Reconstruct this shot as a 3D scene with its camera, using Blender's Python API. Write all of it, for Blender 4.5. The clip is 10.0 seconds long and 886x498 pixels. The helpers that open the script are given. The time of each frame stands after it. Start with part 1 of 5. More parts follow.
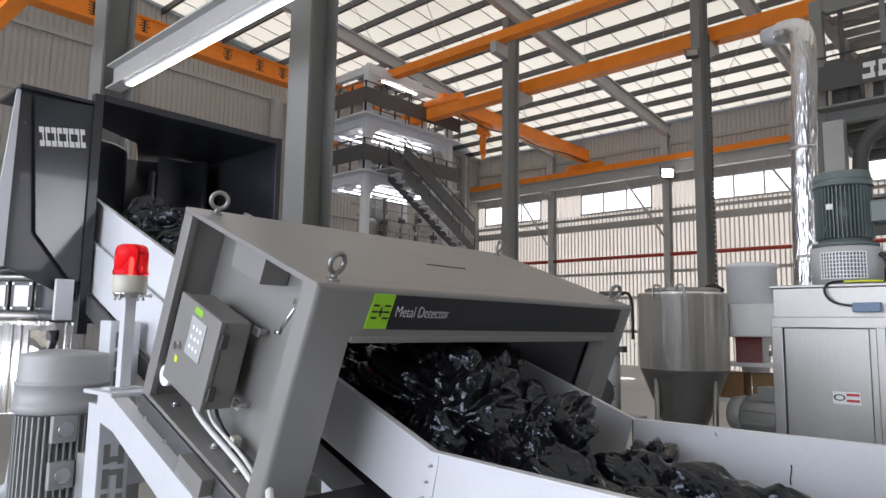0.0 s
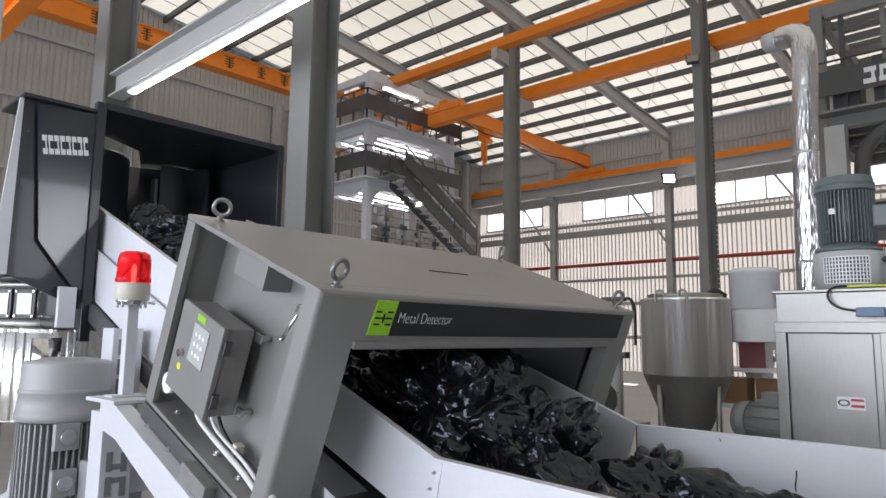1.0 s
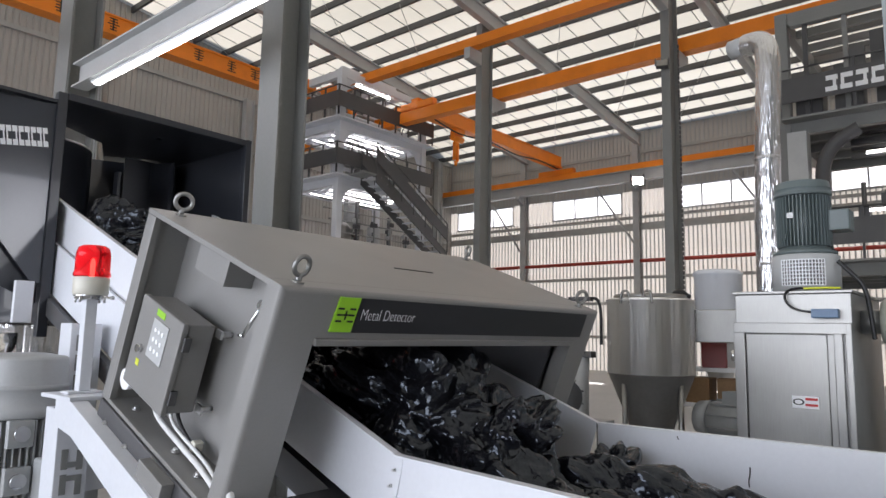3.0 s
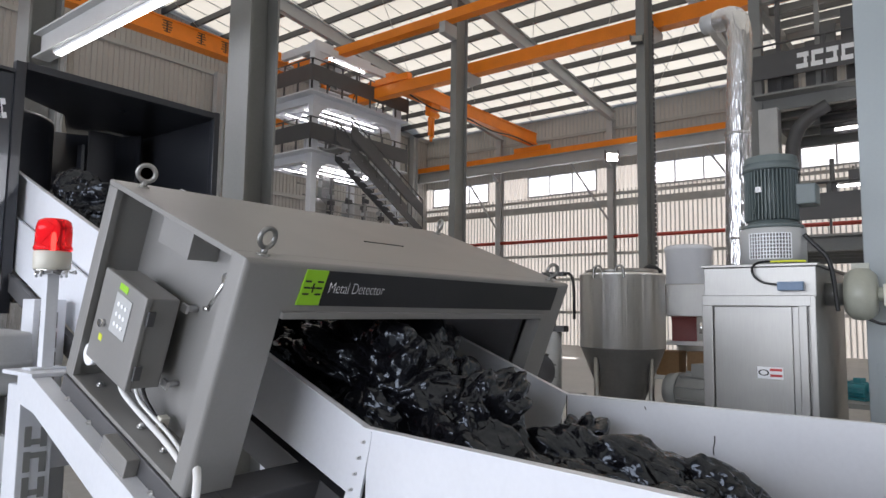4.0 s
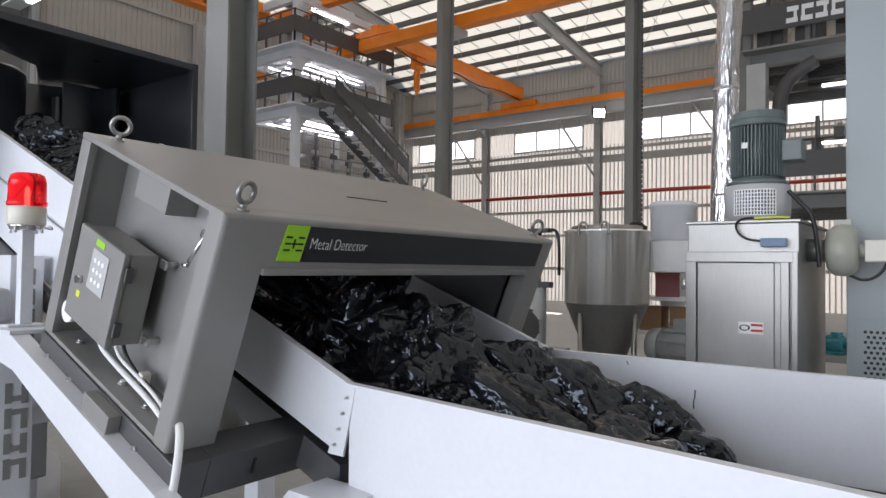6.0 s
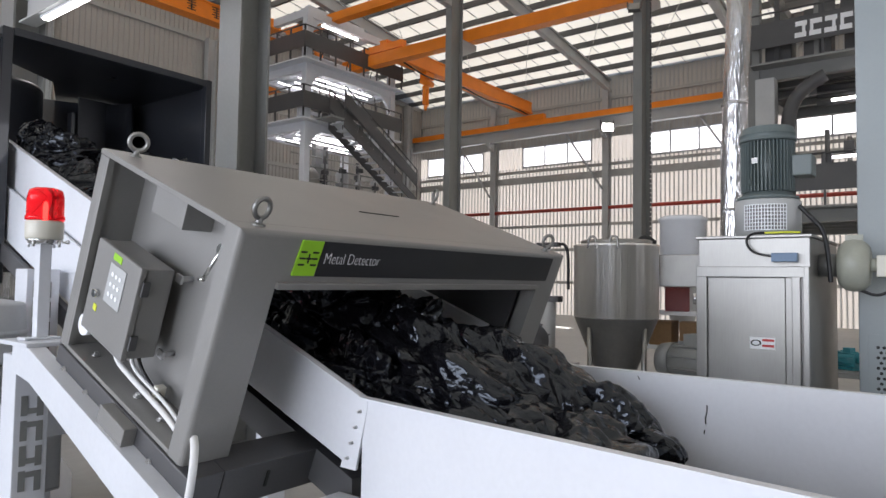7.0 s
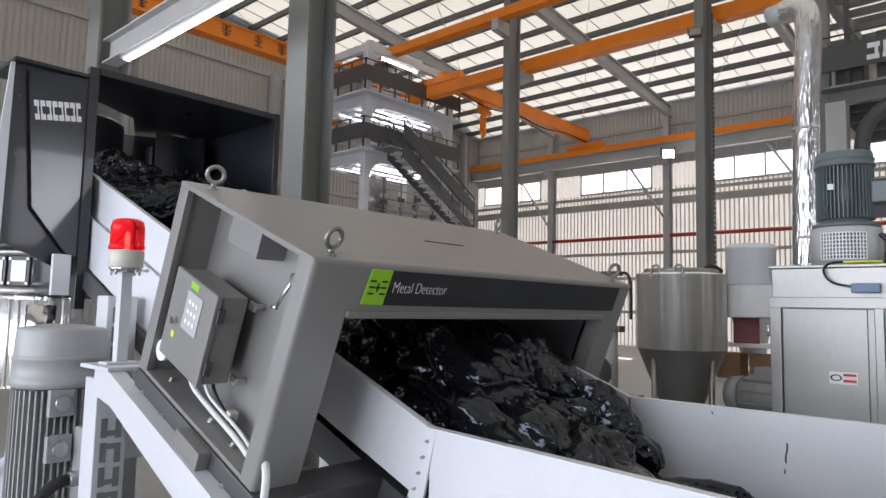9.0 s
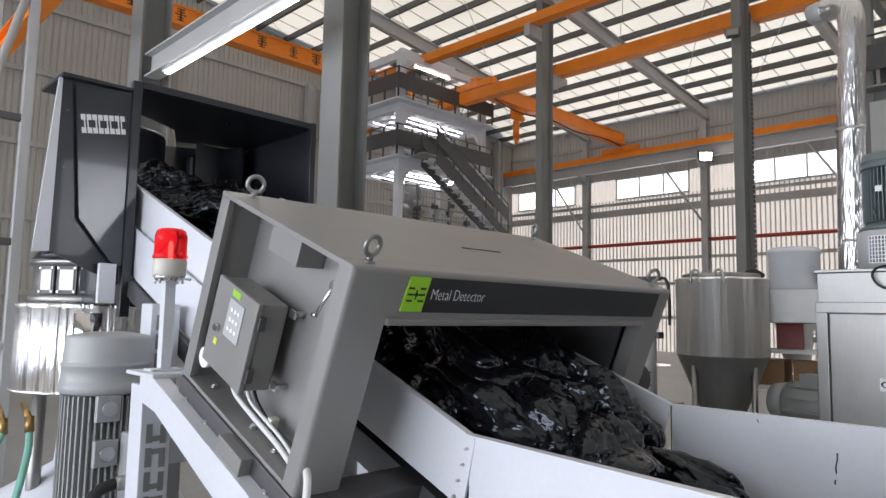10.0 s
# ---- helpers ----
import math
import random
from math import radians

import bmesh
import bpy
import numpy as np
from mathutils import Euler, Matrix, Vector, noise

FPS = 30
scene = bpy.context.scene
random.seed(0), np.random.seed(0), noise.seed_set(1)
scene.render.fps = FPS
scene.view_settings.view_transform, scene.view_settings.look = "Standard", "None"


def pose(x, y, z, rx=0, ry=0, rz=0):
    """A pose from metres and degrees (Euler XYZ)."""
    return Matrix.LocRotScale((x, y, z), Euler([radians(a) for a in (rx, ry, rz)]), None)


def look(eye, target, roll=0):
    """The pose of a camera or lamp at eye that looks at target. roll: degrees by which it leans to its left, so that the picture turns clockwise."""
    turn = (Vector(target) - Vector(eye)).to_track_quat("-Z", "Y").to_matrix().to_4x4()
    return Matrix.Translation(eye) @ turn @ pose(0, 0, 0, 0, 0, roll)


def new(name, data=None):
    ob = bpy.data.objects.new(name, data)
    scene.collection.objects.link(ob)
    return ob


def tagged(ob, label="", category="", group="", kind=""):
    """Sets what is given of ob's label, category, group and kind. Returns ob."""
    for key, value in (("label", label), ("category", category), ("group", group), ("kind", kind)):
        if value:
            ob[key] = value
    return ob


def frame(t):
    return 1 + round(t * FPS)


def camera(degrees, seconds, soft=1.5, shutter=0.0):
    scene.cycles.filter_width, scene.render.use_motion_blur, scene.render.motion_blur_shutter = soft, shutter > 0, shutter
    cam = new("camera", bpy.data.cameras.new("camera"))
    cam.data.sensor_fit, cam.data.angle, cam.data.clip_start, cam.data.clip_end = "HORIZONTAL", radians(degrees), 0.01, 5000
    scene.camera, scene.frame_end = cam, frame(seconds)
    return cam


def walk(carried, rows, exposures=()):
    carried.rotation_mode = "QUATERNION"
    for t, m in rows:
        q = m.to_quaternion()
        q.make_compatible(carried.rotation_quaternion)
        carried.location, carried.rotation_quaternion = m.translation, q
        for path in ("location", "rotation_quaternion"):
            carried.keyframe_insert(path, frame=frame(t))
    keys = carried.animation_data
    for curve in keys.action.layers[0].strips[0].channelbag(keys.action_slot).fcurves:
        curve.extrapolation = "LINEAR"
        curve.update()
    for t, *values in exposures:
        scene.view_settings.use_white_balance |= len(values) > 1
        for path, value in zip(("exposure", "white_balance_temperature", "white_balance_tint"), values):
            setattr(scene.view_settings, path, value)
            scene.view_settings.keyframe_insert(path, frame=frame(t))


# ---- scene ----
cam = camera(66.9, 10.0)
PATH = [
    (0, (0.09, 0.222, 1.587), (1.555, 1.562, 1.823), 0.9),
    (0.5, (0.089, 0.223, 1.587), (1.553, 1.563, 1.835), 0.8),
    (1, (0.089, 0.224, 1.586), (1.549, 1.567, 1.841), 0.7),
    (1.5, (0.089, 0.22, 1.586), (1.543, 1.568, 1.847), 0.9),
    (2, (0.09, 0.216, 1.586), (1.545, 1.563, 1.85), 1.0),
    (2.5, (0.093, 0.21, 1.586), (1.577, 1.523, 1.853), 1.1),
    (4, (0.124, 0.199, 1.573), (1.693, 1.425, 1.757), 0.8),
    (4.5, (0.143, 0.2, 1.57), (1.734, 1.408, 1.685), 0.7),
    (5, (0.154, 0.205, 1.569), (1.759, 1.397, 1.635), 0.7),
    (6.5, (0.139, 0.208, 1.575), (1.739, 1.407, 1.63), 0.8),
    (7, (0.127, 0.208, 1.576), (1.712, 1.423, 1.671), 0.9),
    (7.5, (0.118, 0.211, 1.578), (1.682, 1.451, 1.703), 1.1),
    (8, (0.115, 0.218, 1.578), (1.654, 1.487, 1.724), 1.2),
    (8.5, (0.11, 0.225, 1.578), (1.617, 1.529, 1.741), 1.1),
    (9, (0.105, 0.23, 1.578), (1.577, 1.572, 1.754), 1.3),
    (9.5, (0.102, 0.234, 1.58), (1.536, 1.615, 1.764), 1.2),
    (10, (0.097, 0.238, 1.58), (1.498, 1.652, 1.772), 1.1),
]
walk(cam, [(t, look(eye, target, roll)) for t, eye, target, roll in PATH],
     [(0.0, 0.4, 6500, 18), (10.0, 0.4, 6500, 18)])


# ---- world, sun, large lights ----
world = bpy.data.worlds.new("world")
scene.world = world
world.use_nodes = True
wn = world.node_tree
sky = wn.nodes.new("ShaderNodeTexSky")
sky.sky_type = "NISHITA"
sky.sun_disc = False
sky.sun_elevation = radians(42)
sky.sun_rotation = radians(69)
wn.nodes["Background"].inputs["Strength"].default_value = 0.13
wn.links.new(sky.outputs["Color"], wn.nodes["Background"].inputs["Color"])

sun = new("sun", bpy.data.lights.new("sun", "SUN"))
sun.data.energy = 5.0
sun.data.angle = radians(0.6)
sun.data.color = (1.0, 0.96, 0.9)
sun.matrix_world = look((42, 16, 40), (0, 0, 0))


def opening_light(name, eye, target, w, h, energy, color=(0.93, 0.97, 1.0)):
    """Sky light entering through one of the hall's big door openings."""
    ob = new(name, bpy.data.lights.new(name, "AREA"))
    ob.data.shape, ob.data.size, ob.data.size_y = "RECTANGLE", w, h
    ob.data.energy, ob.data.color = energy, color
    ob.matrix_world = look(eye, target)
    return ob


opening_light("west_door_light", (-8.9, 4.8, 3.0), (0, 4.8, 3.0), 17, 5.8, 1170, (0.88, 0.945, 1.0))
opening_light("south_door_light", (6.9, -13.9, 3.0), (6.9, 0, 3.0), 2.2, 5.8, 190)


# ---- materials ----
def material(name, color, rough=0.5, metal=0.0, vary=0.12, grain=40.0, bump=0.05, stain=2.0, coat=0.0, aniso=None, spec=None):
    """A painted, metal or mineral surface with fine grain and large stains."""
    m = bpy.data.materials.new(name)
    m.use_nodes = True
    nt = m.node_tree
    bs = nt.nodes["Principled BSDF"]
    geo = nt.nodes.new("ShaderNodeTexCoord")
    mp = nt.nodes.new("ShaderNodeMapping")
    nt.links.new(geo.outputs["Object"], mp.inputs["Vector"])
    if aniso:
        mp.inputs["Scale"].default_value = aniso
    n1 = nt.nodes.new("ShaderNodeTexNoise")
    n1.inputs["Scale"].default_value, n1.inputs["Detail"].default_value = grain, 5
    n2 = nt.nodes.new("ShaderNodeTexNoise")
    n2.inputs["Scale"].default_value, n2.inputs["Detail"].default_value = stain, 4
    nt.links.new(mp.outputs["Vector"], n1.inputs["Vector"])
    nt.links.new(geo.outputs["Object"], n2.inputs["Vector"])
    add = nt.nodes.new("ShaderNodeMath")
    add.operation = "MULTIPLY_ADD"
    nt.links.new(n1.outputs["Fac"], add.inputs[0])
    add.inputs[1].default_value = 0.45
    nt.links.new(n2.outputs["Fac"], add.inputs[2])
    ramp = nt.nodes.new("ShaderNodeValToRGB")
    ramp.color_ramp.elements[0].position, ramp.color_ramp.elements[1].position = 0.45, 1.0
    lo = [max(0, c * (1 - vary)) for c in color]
    hi = [min(1, c * (1 + vary)) for c in color]
    ramp.color_ramp.elements[0].color, ramp.color_ramp.elements[1].color = (*lo, 1), (*hi, 1)
    nt.links.new(add.outputs[0], ramp.inputs["Fac"])
    nt.links.new(ramp.outputs["Color"], bs.inputs["Base Color"])
    rr = nt.nodes.new("ShaderNodeMapRange")
    rr.inputs["To Min"].default_value, rr.inputs["To Max"].default_value = max(0.02, rough - 0.08), min(1, rough + 0.1)
    nt.links.new(n2.outputs["Fac"], rr.inputs["Value"])
    nt.links.new(rr.outputs["Result"], bs.inputs["Roughness"])
    bs.inputs["Metallic"].default_value = metal
    bs.inputs["Coat Weight"].default_value = coat
    if spec is not None:
        bs.inputs["Specular IOR Level"].default_value = spec
    if bump:
        b = nt.nodes.new("ShaderNodeBump")
        b.inputs["Strength"].default_value, b.inputs["Distance"].default_value = bump, 0.004
        nt.links.new(n1.outputs["Fac"], b.inputs["Height"])
        nt.links.new(b.outputs["Normal"], bs.inputs["Normal"])
    return m


def glowing(name, color, strength):
    m = material(name, color, 0.4)
    bs = m.node_tree.nodes["Principled BSDF"]
    bs.inputs["Emission Color"].default_value = (*color, 1)
    bs.inputs["Emission Strength"].default_value = strength
    return m


M_DET = material("detector_paint", (0.228, 0.224, 0.216), 0.36, vary=0.07, grain=160, bump=0.08, stain=3)
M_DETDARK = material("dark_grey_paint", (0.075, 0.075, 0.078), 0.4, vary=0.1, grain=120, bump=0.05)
M_BAND = material("black_label_band", (0.022, 0.022, 0.024), 0.42, vary=0.1)
M_GREEN = material("lime_label", (0.3, 0.62, 0.03), 0.4, vary=0.04, bump=0)
M_INK = material("black_ink", (0.012, 0.014, 0.012), 0.5, bump=0)
M_WHITEINK = material("white_ink", (0.85, 0.86, 0.88), 0.45, vary=0.03, bump=0)
M_WHITE = material("white_conveyor_paint", (0.69, 0.705, 0.74), 0.32, vary=0.05, grain=60, bump=0.03, stain=3)
M_FRAME = material("white_frame_paint", (0.66, 0.68, 0.72), 0.35, vary=0.06, grain=60, bump=0.03)
M_HOOD = material("black_hood_paint", (0.022, 0.024, 0.03), 0.3, vary=0.15, grain=90, bump=0.03, coat=0.2)
M_PANEL = material("blue_grey_hood_panel", (0.032, 0.036, 0.044), 0.13, vary=0.08, grain=90, bump=0.01, coat=0.4)
M_BELT = material("black_rubber_belt", (0.02, 0.02, 0.02), 0.7, vary=0.2, grain=80, bump=0.2)
M_STEEL = material("stainless_steel", (0.68, 0.67, 0.66), 0.16, 1.0, vary=0.06, grain=12, bump=0.015, aniso=(30, 30, 1))
M_STEELDULL = material("dull_stainless_sheet", (0.34, 0.335, 0.32), 0.42, 1.0, vary=0.12, grain=14, bump=0.02, aniso=(1, 20, 1), stain=4)
M_TANK = material("polished_steel", (0.96, 0.955, 0.95), 0.36, 1.0, vary=0.04, grain=1.3, bump=0.8, aniso=(9, 9, 0.15))
for node in M_TANK.node_tree.nodes:
    if node.type == "BUMP":
        node.inputs["Distance"].default_value = 0.035
tank_tree = M_TANK.node_tree
brush = tank_tree.nodes.new("ShaderNodeTangent")
brush.direction_type, brush.axis = "RADIAL", "Z"
tank_tree.links.new(brush.outputs["Tangent"], tank_tree.nodes["Principled BSDF"].inputs["Tangent"])
tank_tree.nodes["Principled BSDF"].inputs["Anisotropic"].default_value = 0.9
tank_tree.nodes["Principled BSDF"].inputs["Anisotropic Rotation"].default_value = 0.25
M_VESSEL = material("rippled_steel", (0.85, 0.84, 0.83), 0.22, 1.0, vary=0.05, grain=1.6, bump=0.9, aniso=(9, 9, 0.1))
for node in M_VESSEL.node_tree.nodes:
    if node.type == "BUMP":
        node.inputs["Distance"].default_value = 0.07
M_CONE = material("grey_cone_steel", (0.2, 0.195, 0.19), 0.45, 0.6, vary=0.15, grain=25, bump=0.03)
M_CHROME = material("chrome", (0.75, 0.75, 0.75), 0.12, 1.0, bump=0)
M_BOLT = material("zinc_bolt", (0.6, 0.6, 0.6), 0.3, 1.0, vary=0.1, bump=0)
M_ZINC = material("dull_eyebolt_steel", (0.3, 0.3, 0.29), 0.4, 0.8, vary=0.2, bump=0.05)
M_MOTOR = material("light_grey_motor_paint", (0.36, 0.37, 0.37), 0.38, vary=0.07, grain=100, bump=0.05)
M_MOTORD = material("green_grey_motor_paint", (0.12, 0.15, 0.15), 0.42, vary=0.1, grain=100, bump=0.06)
M_COL = material("grey_column_paint", (0.22, 0.225, 0.22), 0.45, vary=0.1, grain=30, bump=0.04, stain=1.2)
M_COLLIGHT = material("pale_grey_steel_paint", (0.45, 0.46, 0.46), 0.45, vary=0.07, grain=30, bump=0.03)
M_ORANGE = material("orange_crane_paint", (0.95, 0.26, 0.012), 0.42, vary=0.1, grain=30, bump=0.03)
M_WALL = material("cream_wall_sheet", (0.42, 0.405, 0.38), 0.5, vary=0.06, grain=10, bump=0.02, stain=0.6)
M_GIRT = material("galvanised_girt", (0.4, 0.4, 0.38), 0.5, vary=0.1, grain=10, bump=0.02)
M_PURLIN = material("dark_purlin", (0.1, 0.1, 0.1), 0.55, vary=0.15, grain=10, bump=0.02)
M_FLOOR = material("concrete_floor", (0.3, 0.3, 0.29), 0.45, vary=0.2, grain=8, bump=0.06, stain=0.5)
M_PIPE = material("red_pipe_paint", (0.45, 0.06, 0.04), 0.4, vary=0.1, grain=20, bump=0)
M_RUBBER = material("black_cable", (0.015, 0.015, 0.016), 0.45, bump=0)
M_CABLE = material("white_cable", (0.75, 0.75, 0.74), 0.4, vary=0.05, bump=0)
M_CREAM = material("cream_plastic", (0.62, 0.6, 0.52), 0.35, vary=0.05, bump=0)
M_BLUE = material("blue_box_paint", (0.12, 0.2, 0.32), 0.4, bump=0)
M_YELLOW = material("yellow_tie", (0.7, 0.75, 0.05), 0.4, bump=0)
M_RED = material("red_paint", (0.55, 0.03, 0.03), 0.4, bump=0)
M_BIN = material("dark_red_plastic", (0.2, 0.03, 0.03), 0.4, vary=0.15)
M_BROWN = material("brown_carton", (0.3, 0.18, 0.09), 0.7, vary=0.2)
M_PALE = material("pale_blue_grey_cabinet", (0.3, 0.34, 0.35), 0.4, vary=0.04, grain=60, bump=0.02)
M_FANGREY = material("olive_grey_fan_paint", (0.36, 0.37, 0.31), 0.38, vary=0.08, grain=60, bump=0.04)
M_BRASS = material("brass", (0.5, 0.34, 0.14), 0.35, 1.0, bump=0)
M_HOSE = material("green_hose", (0.25, 0.6, 0.5), 0.3, bump=0)
M_GLOW = glowing("lamp_glass", (1.0, 0.98, 0.94), 30)
M_TUBE = glowing("light_tube", (1.0, 0.99, 0.97), 6)


def foil_material():
    m = material("silver_foil", (0.7, 0.7, 0.71), 0.22, 1.0, vary=0.08, grain=18, bump=0)
    nt = m.node_tree
    bs = nt.nodes["Principled BSDF"]
    v = nt.nodes.new("ShaderNodeTexVoronoi")
    v.inputs["Scale"].default_value = 26
    v.feature = "SMOOTH_F1"
    v.inputs["Randomness"].default_value = 1.0
    b = nt.nodes.new("ShaderNodeBump")
    b.inputs["Strength"].default_value, b.inputs["Distance"].default_value = 0.45, 0.02
    nt.links.new(v.outputs["Distance"], b.inputs["Height"])
    nt.links.new(b.outputs["Normal"], bs.inputs["Normal"])
    return m


M_FOIL = foil_material()


def film_material():
    """Thin black plastic film, crumpled into small flat facets."""
    m = material("black_plastic_film", (0.007, 0.007, 0.009), 0.13, vary=0.3, grain=6, bump=0)
    nt = m.node_tree
    bs = nt.nodes["Principled BSDF"]
    co = nt.nodes.new("ShaderNodeTexCoord")
    warp = nt.nodes.new("ShaderNodeTexNoise")
    warp.inputs["Scale"].default_value, warp.inputs["Detail"].default_value = 14, 2
    mixed = nt.nodes.new("ShaderNodeVectorMath")
    mixed.operation = "MULTIPLY_ADD"
    mixed.inputs[1].default_value = (0.035, 0.035, 0.035)
    nt.links.new(co.outputs["Object"], warp.inputs["Vector"])
    nt.links.new(warp.outputs["Color"], mixed.inputs[0])
    nt.links.new(co.outputs["Object"], mixed.inputs[2])
    heights = []
    for scale, tilt in ((28.0, 0.42), (85.0, 0.42)):
        st = nt.nodes.new("ShaderNodeMapping")
        st.inputs["Scale"].default_value = (scale * 0.35, scale, scale * 0.8)
        st.inputs["Rotation"].default_value = (0.3, 0.2, 0.25 - 0.004 * scale)
        v = nt.nodes.new("ShaderNodeTexVoronoi")
        v.inputs["Scale"].default_value = 1.0
        off = nt.nodes.new("ShaderNodeVectorMath")
        off.operation = "SUBTRACT"
        turn = nt.nodes.new("ShaderNodeVectorMath")
        turn.operation = "SUBTRACT"
        turn.inputs[1].default_value = (0.5, 0.5, 0.5)
        dot = nt.nodes.new("ShaderNodeVectorMath")
        dot.operation = "DOT_PRODUCT"
        mul = nt.nodes.new("ShaderNodeMath")
        mul.operation = "MULTIPLY"
        mul.inputs[1].default_value = tilt / scale
        nt.links.new(mixed.outputs[0], st.inputs["Vector"])
        nt.links.new(st.outputs["Vector"], v.inputs["Vector"])
        nt.links.new(st.outputs["Vector"], off.inputs[0])
        nt.links.new(v.outputs["Position"], off.inputs[1])
        nt.links.new(v.outputs["Color"], turn.inputs[0])
        nt.links.new(off.outputs[0], dot.inputs[0])
        nt.links.new(turn.outputs[0], dot.inputs[1])
        nt.links.new(dot.outputs["Value"], mul.inputs[0])
        heights.append(mul)
    add = nt.nodes.new("ShaderNodeMath")
    add.operation = "ADD"
    nt.links.new(heights[0].outputs[0], add.inputs[0])
    nt.links.new(heights[1].outputs[0], add.inputs[1])
    b = nt.nodes.new("ShaderNodeBump")
    b.inputs["Strength"].default_value, b.inputs["Distance"].default_value = 1.0, 1.0
    nt.links.new(add.outputs[0], b.inputs["Height"])
    nt.links.new(b.outputs["Normal"], bs.inputs["Normal"])
    bs.inputs["Specular IOR Level"].default_value = 0.55
    bs.inputs["Specular Tint"].default_value = (0.8, 0.89, 1.0, 1)
    return m


M_FILM = film_material()


def sheet_material(name, dark, light, through_share, mottle=0.5):
    """Translucent sheeting that lets daylight through."""
    m = bpy.data.materials.new(name)
    m.use_nodes = True
    nt = m.node_tree
    out = nt.nodes["Material Output"]
    nt.nodes.remove(nt.nodes["Principled BSDF"])
    n = nt.nodes.new("ShaderNodeTexNoise")
    n.inputs["Scale"].default_value, n.inputs["Detail"].default_value = mottle, 8
    ramp = nt.nodes.new("ShaderNodeValToRGB")
    ramp.color_ramp.elements[0].position, ramp.color_ramp.elements[1].position = 0.35, 0.7
    ramp.color_ramp.elements[0].color, ramp.color_ramp.elements[1].color = (*dark, 1), (*light, 1)
    nt.links.new(n.outputs["Fac"], ramp.inputs["Fac"])
    tr = nt.nodes.new("ShaderNodeBsdfTranslucent")
    df = nt.nodes.new("ShaderNodeBsdfDiffuse")
    mix = nt.nodes.new("ShaderNodeMixShader")
    mix.inputs[0].default_value = through_share
    nt.links.new(ramp.outputs["Color"], tr.inputs["Color"])
    nt.links.new(ramp.outputs["Color"], df.inputs["Color"])
    nt.links.new(df.outputs[0], mix.inputs[1])
    nt.links.new(tr.outputs[0], mix.inputs[2])
    nt.links.new(mix.outputs[0], out.inputs["Surface"])
    return m


M_SHEET = sheet_material("translucent_roof_sheet", (0.52, 0.5, 0.4), (0.84, 0.82, 0.7), 0.6, 1.1)
M_WALLSHEET = sheet_material("translucent_wall_sheet", (0.76, 0.74, 0.7), (0.86, 0.845, 0.81), 0.68)


# greyer and less translucent than the sheeting below the windows
M_UPPERSHEET = sheet_material("grey_upper_wall_sheet", (0.44, 0.43, 0.4), (0.6, 0.585, 0.55), 0.3)


def glass_material(name, color=(1, 1, 1), rough=0.0, ior=1.45, emit=0.0):
    m = bpy.data.materials.new(name)
    m.use_nodes = True
    bs = m.node_tree.nodes["Principled BSDF"]
    bs.inputs["Base Color"].default_value = (*color, 1)
    bs.inputs["Roughness"].default_value = rough
    bs.inputs["Transmission Weight"].default_value = 1.0
    bs.inputs["IOR"].default_value = ior
    if emit:
        bs.inputs["Emission Color"].default_value = (*color, 1)
        bs.inputs["Emission Strength"].default_value = emit
    return m


M_PANE = sheet_material("frosted_window_sheet", (0.9, 0.93, 0.97), (0.95, 0.97, 1.0), 0.85)
M_REDGLASS = glass_material("red_lens", (0.9, 0.015, 0.02), 0.08, 1.3, 0.09)


# ---- mesh helpers ----
def bx(bm, x0, x1, y0, y1, z0, z1, m=None):
    """A box between two corners."""
    vs = [bm.verts.new((x, y, z)) for x in (x0, x1) for y in (y0, y1) for z in (z0, z1)]
    for f in ((0, 1, 3, 2), (4, 6, 7, 5), (0, 4, 5, 1), (2, 3, 7, 6), (0, 2, 6, 4), (1, 5, 7, 3)):
        bm.faces.new([vs[i] for i in f])
    if m is not None:
        bmesh.ops.transform(bm, matrix=m, verts=vs)
    return bm


def box(x0, x1, y0, y1, z0, z1, bevel=0.0, seg=2):
    bm = bmesh.new()
    bx(bm, x0, x1, y0, y1, z0, z1)
    if bevel:
        bmesh.ops.bevel(bm, geom=bm.edges[:], offset=bevel, segments=seg, affect="EDGES", profile=0.6)
    return bm


def cy(bm, p0, p1, r0, r1=None, seg=24, caps=True):
    """A cylinder or cone between two points."""
    p0, p1 = Vector(p0), Vector(p1)
    r1 = r0 if r1 is None else r1
    q = (p1 - p0).to_track_quat("Z", "Y").to_matrix()
    a = [bm.verts.new(p0 + q @ Vector((r0 * math.cos(t), r0 * math.sin(t), 0))) for t in np.linspace(0, 2 * math.pi, seg, False)]
    b = [bm.verts.new(p1 + q @ Vector((r1 * math.cos(t), r1 * math.sin(t), 0))) for t in np.linspace(0, 2 * math.pi, seg, False)]
    for i in range(seg):
        f = bm.faces.new((a[i], a[(i + 1) % seg], b[(i + 1) % seg], b[i]))
        f.smooth = True
    if caps:
        bm.faces.new(a[::-1])
        bm.faces.new(b)
    return bm


def cyl(p0, p1, r0, r1=None, seg=24):
    return crisp(cy(bmesh.new(), p0, p1, r0, r1, seg), 0.9)


def crisp(bm, limit=0.5):
    """Marks the edges where two faces meet at more than limit radians as sharp."""
    for e in bm.edges:
        if len(e.link_faces) == 2 and e.calc_face_angle(0.0) > limit:
            e.smooth = False
    return bm


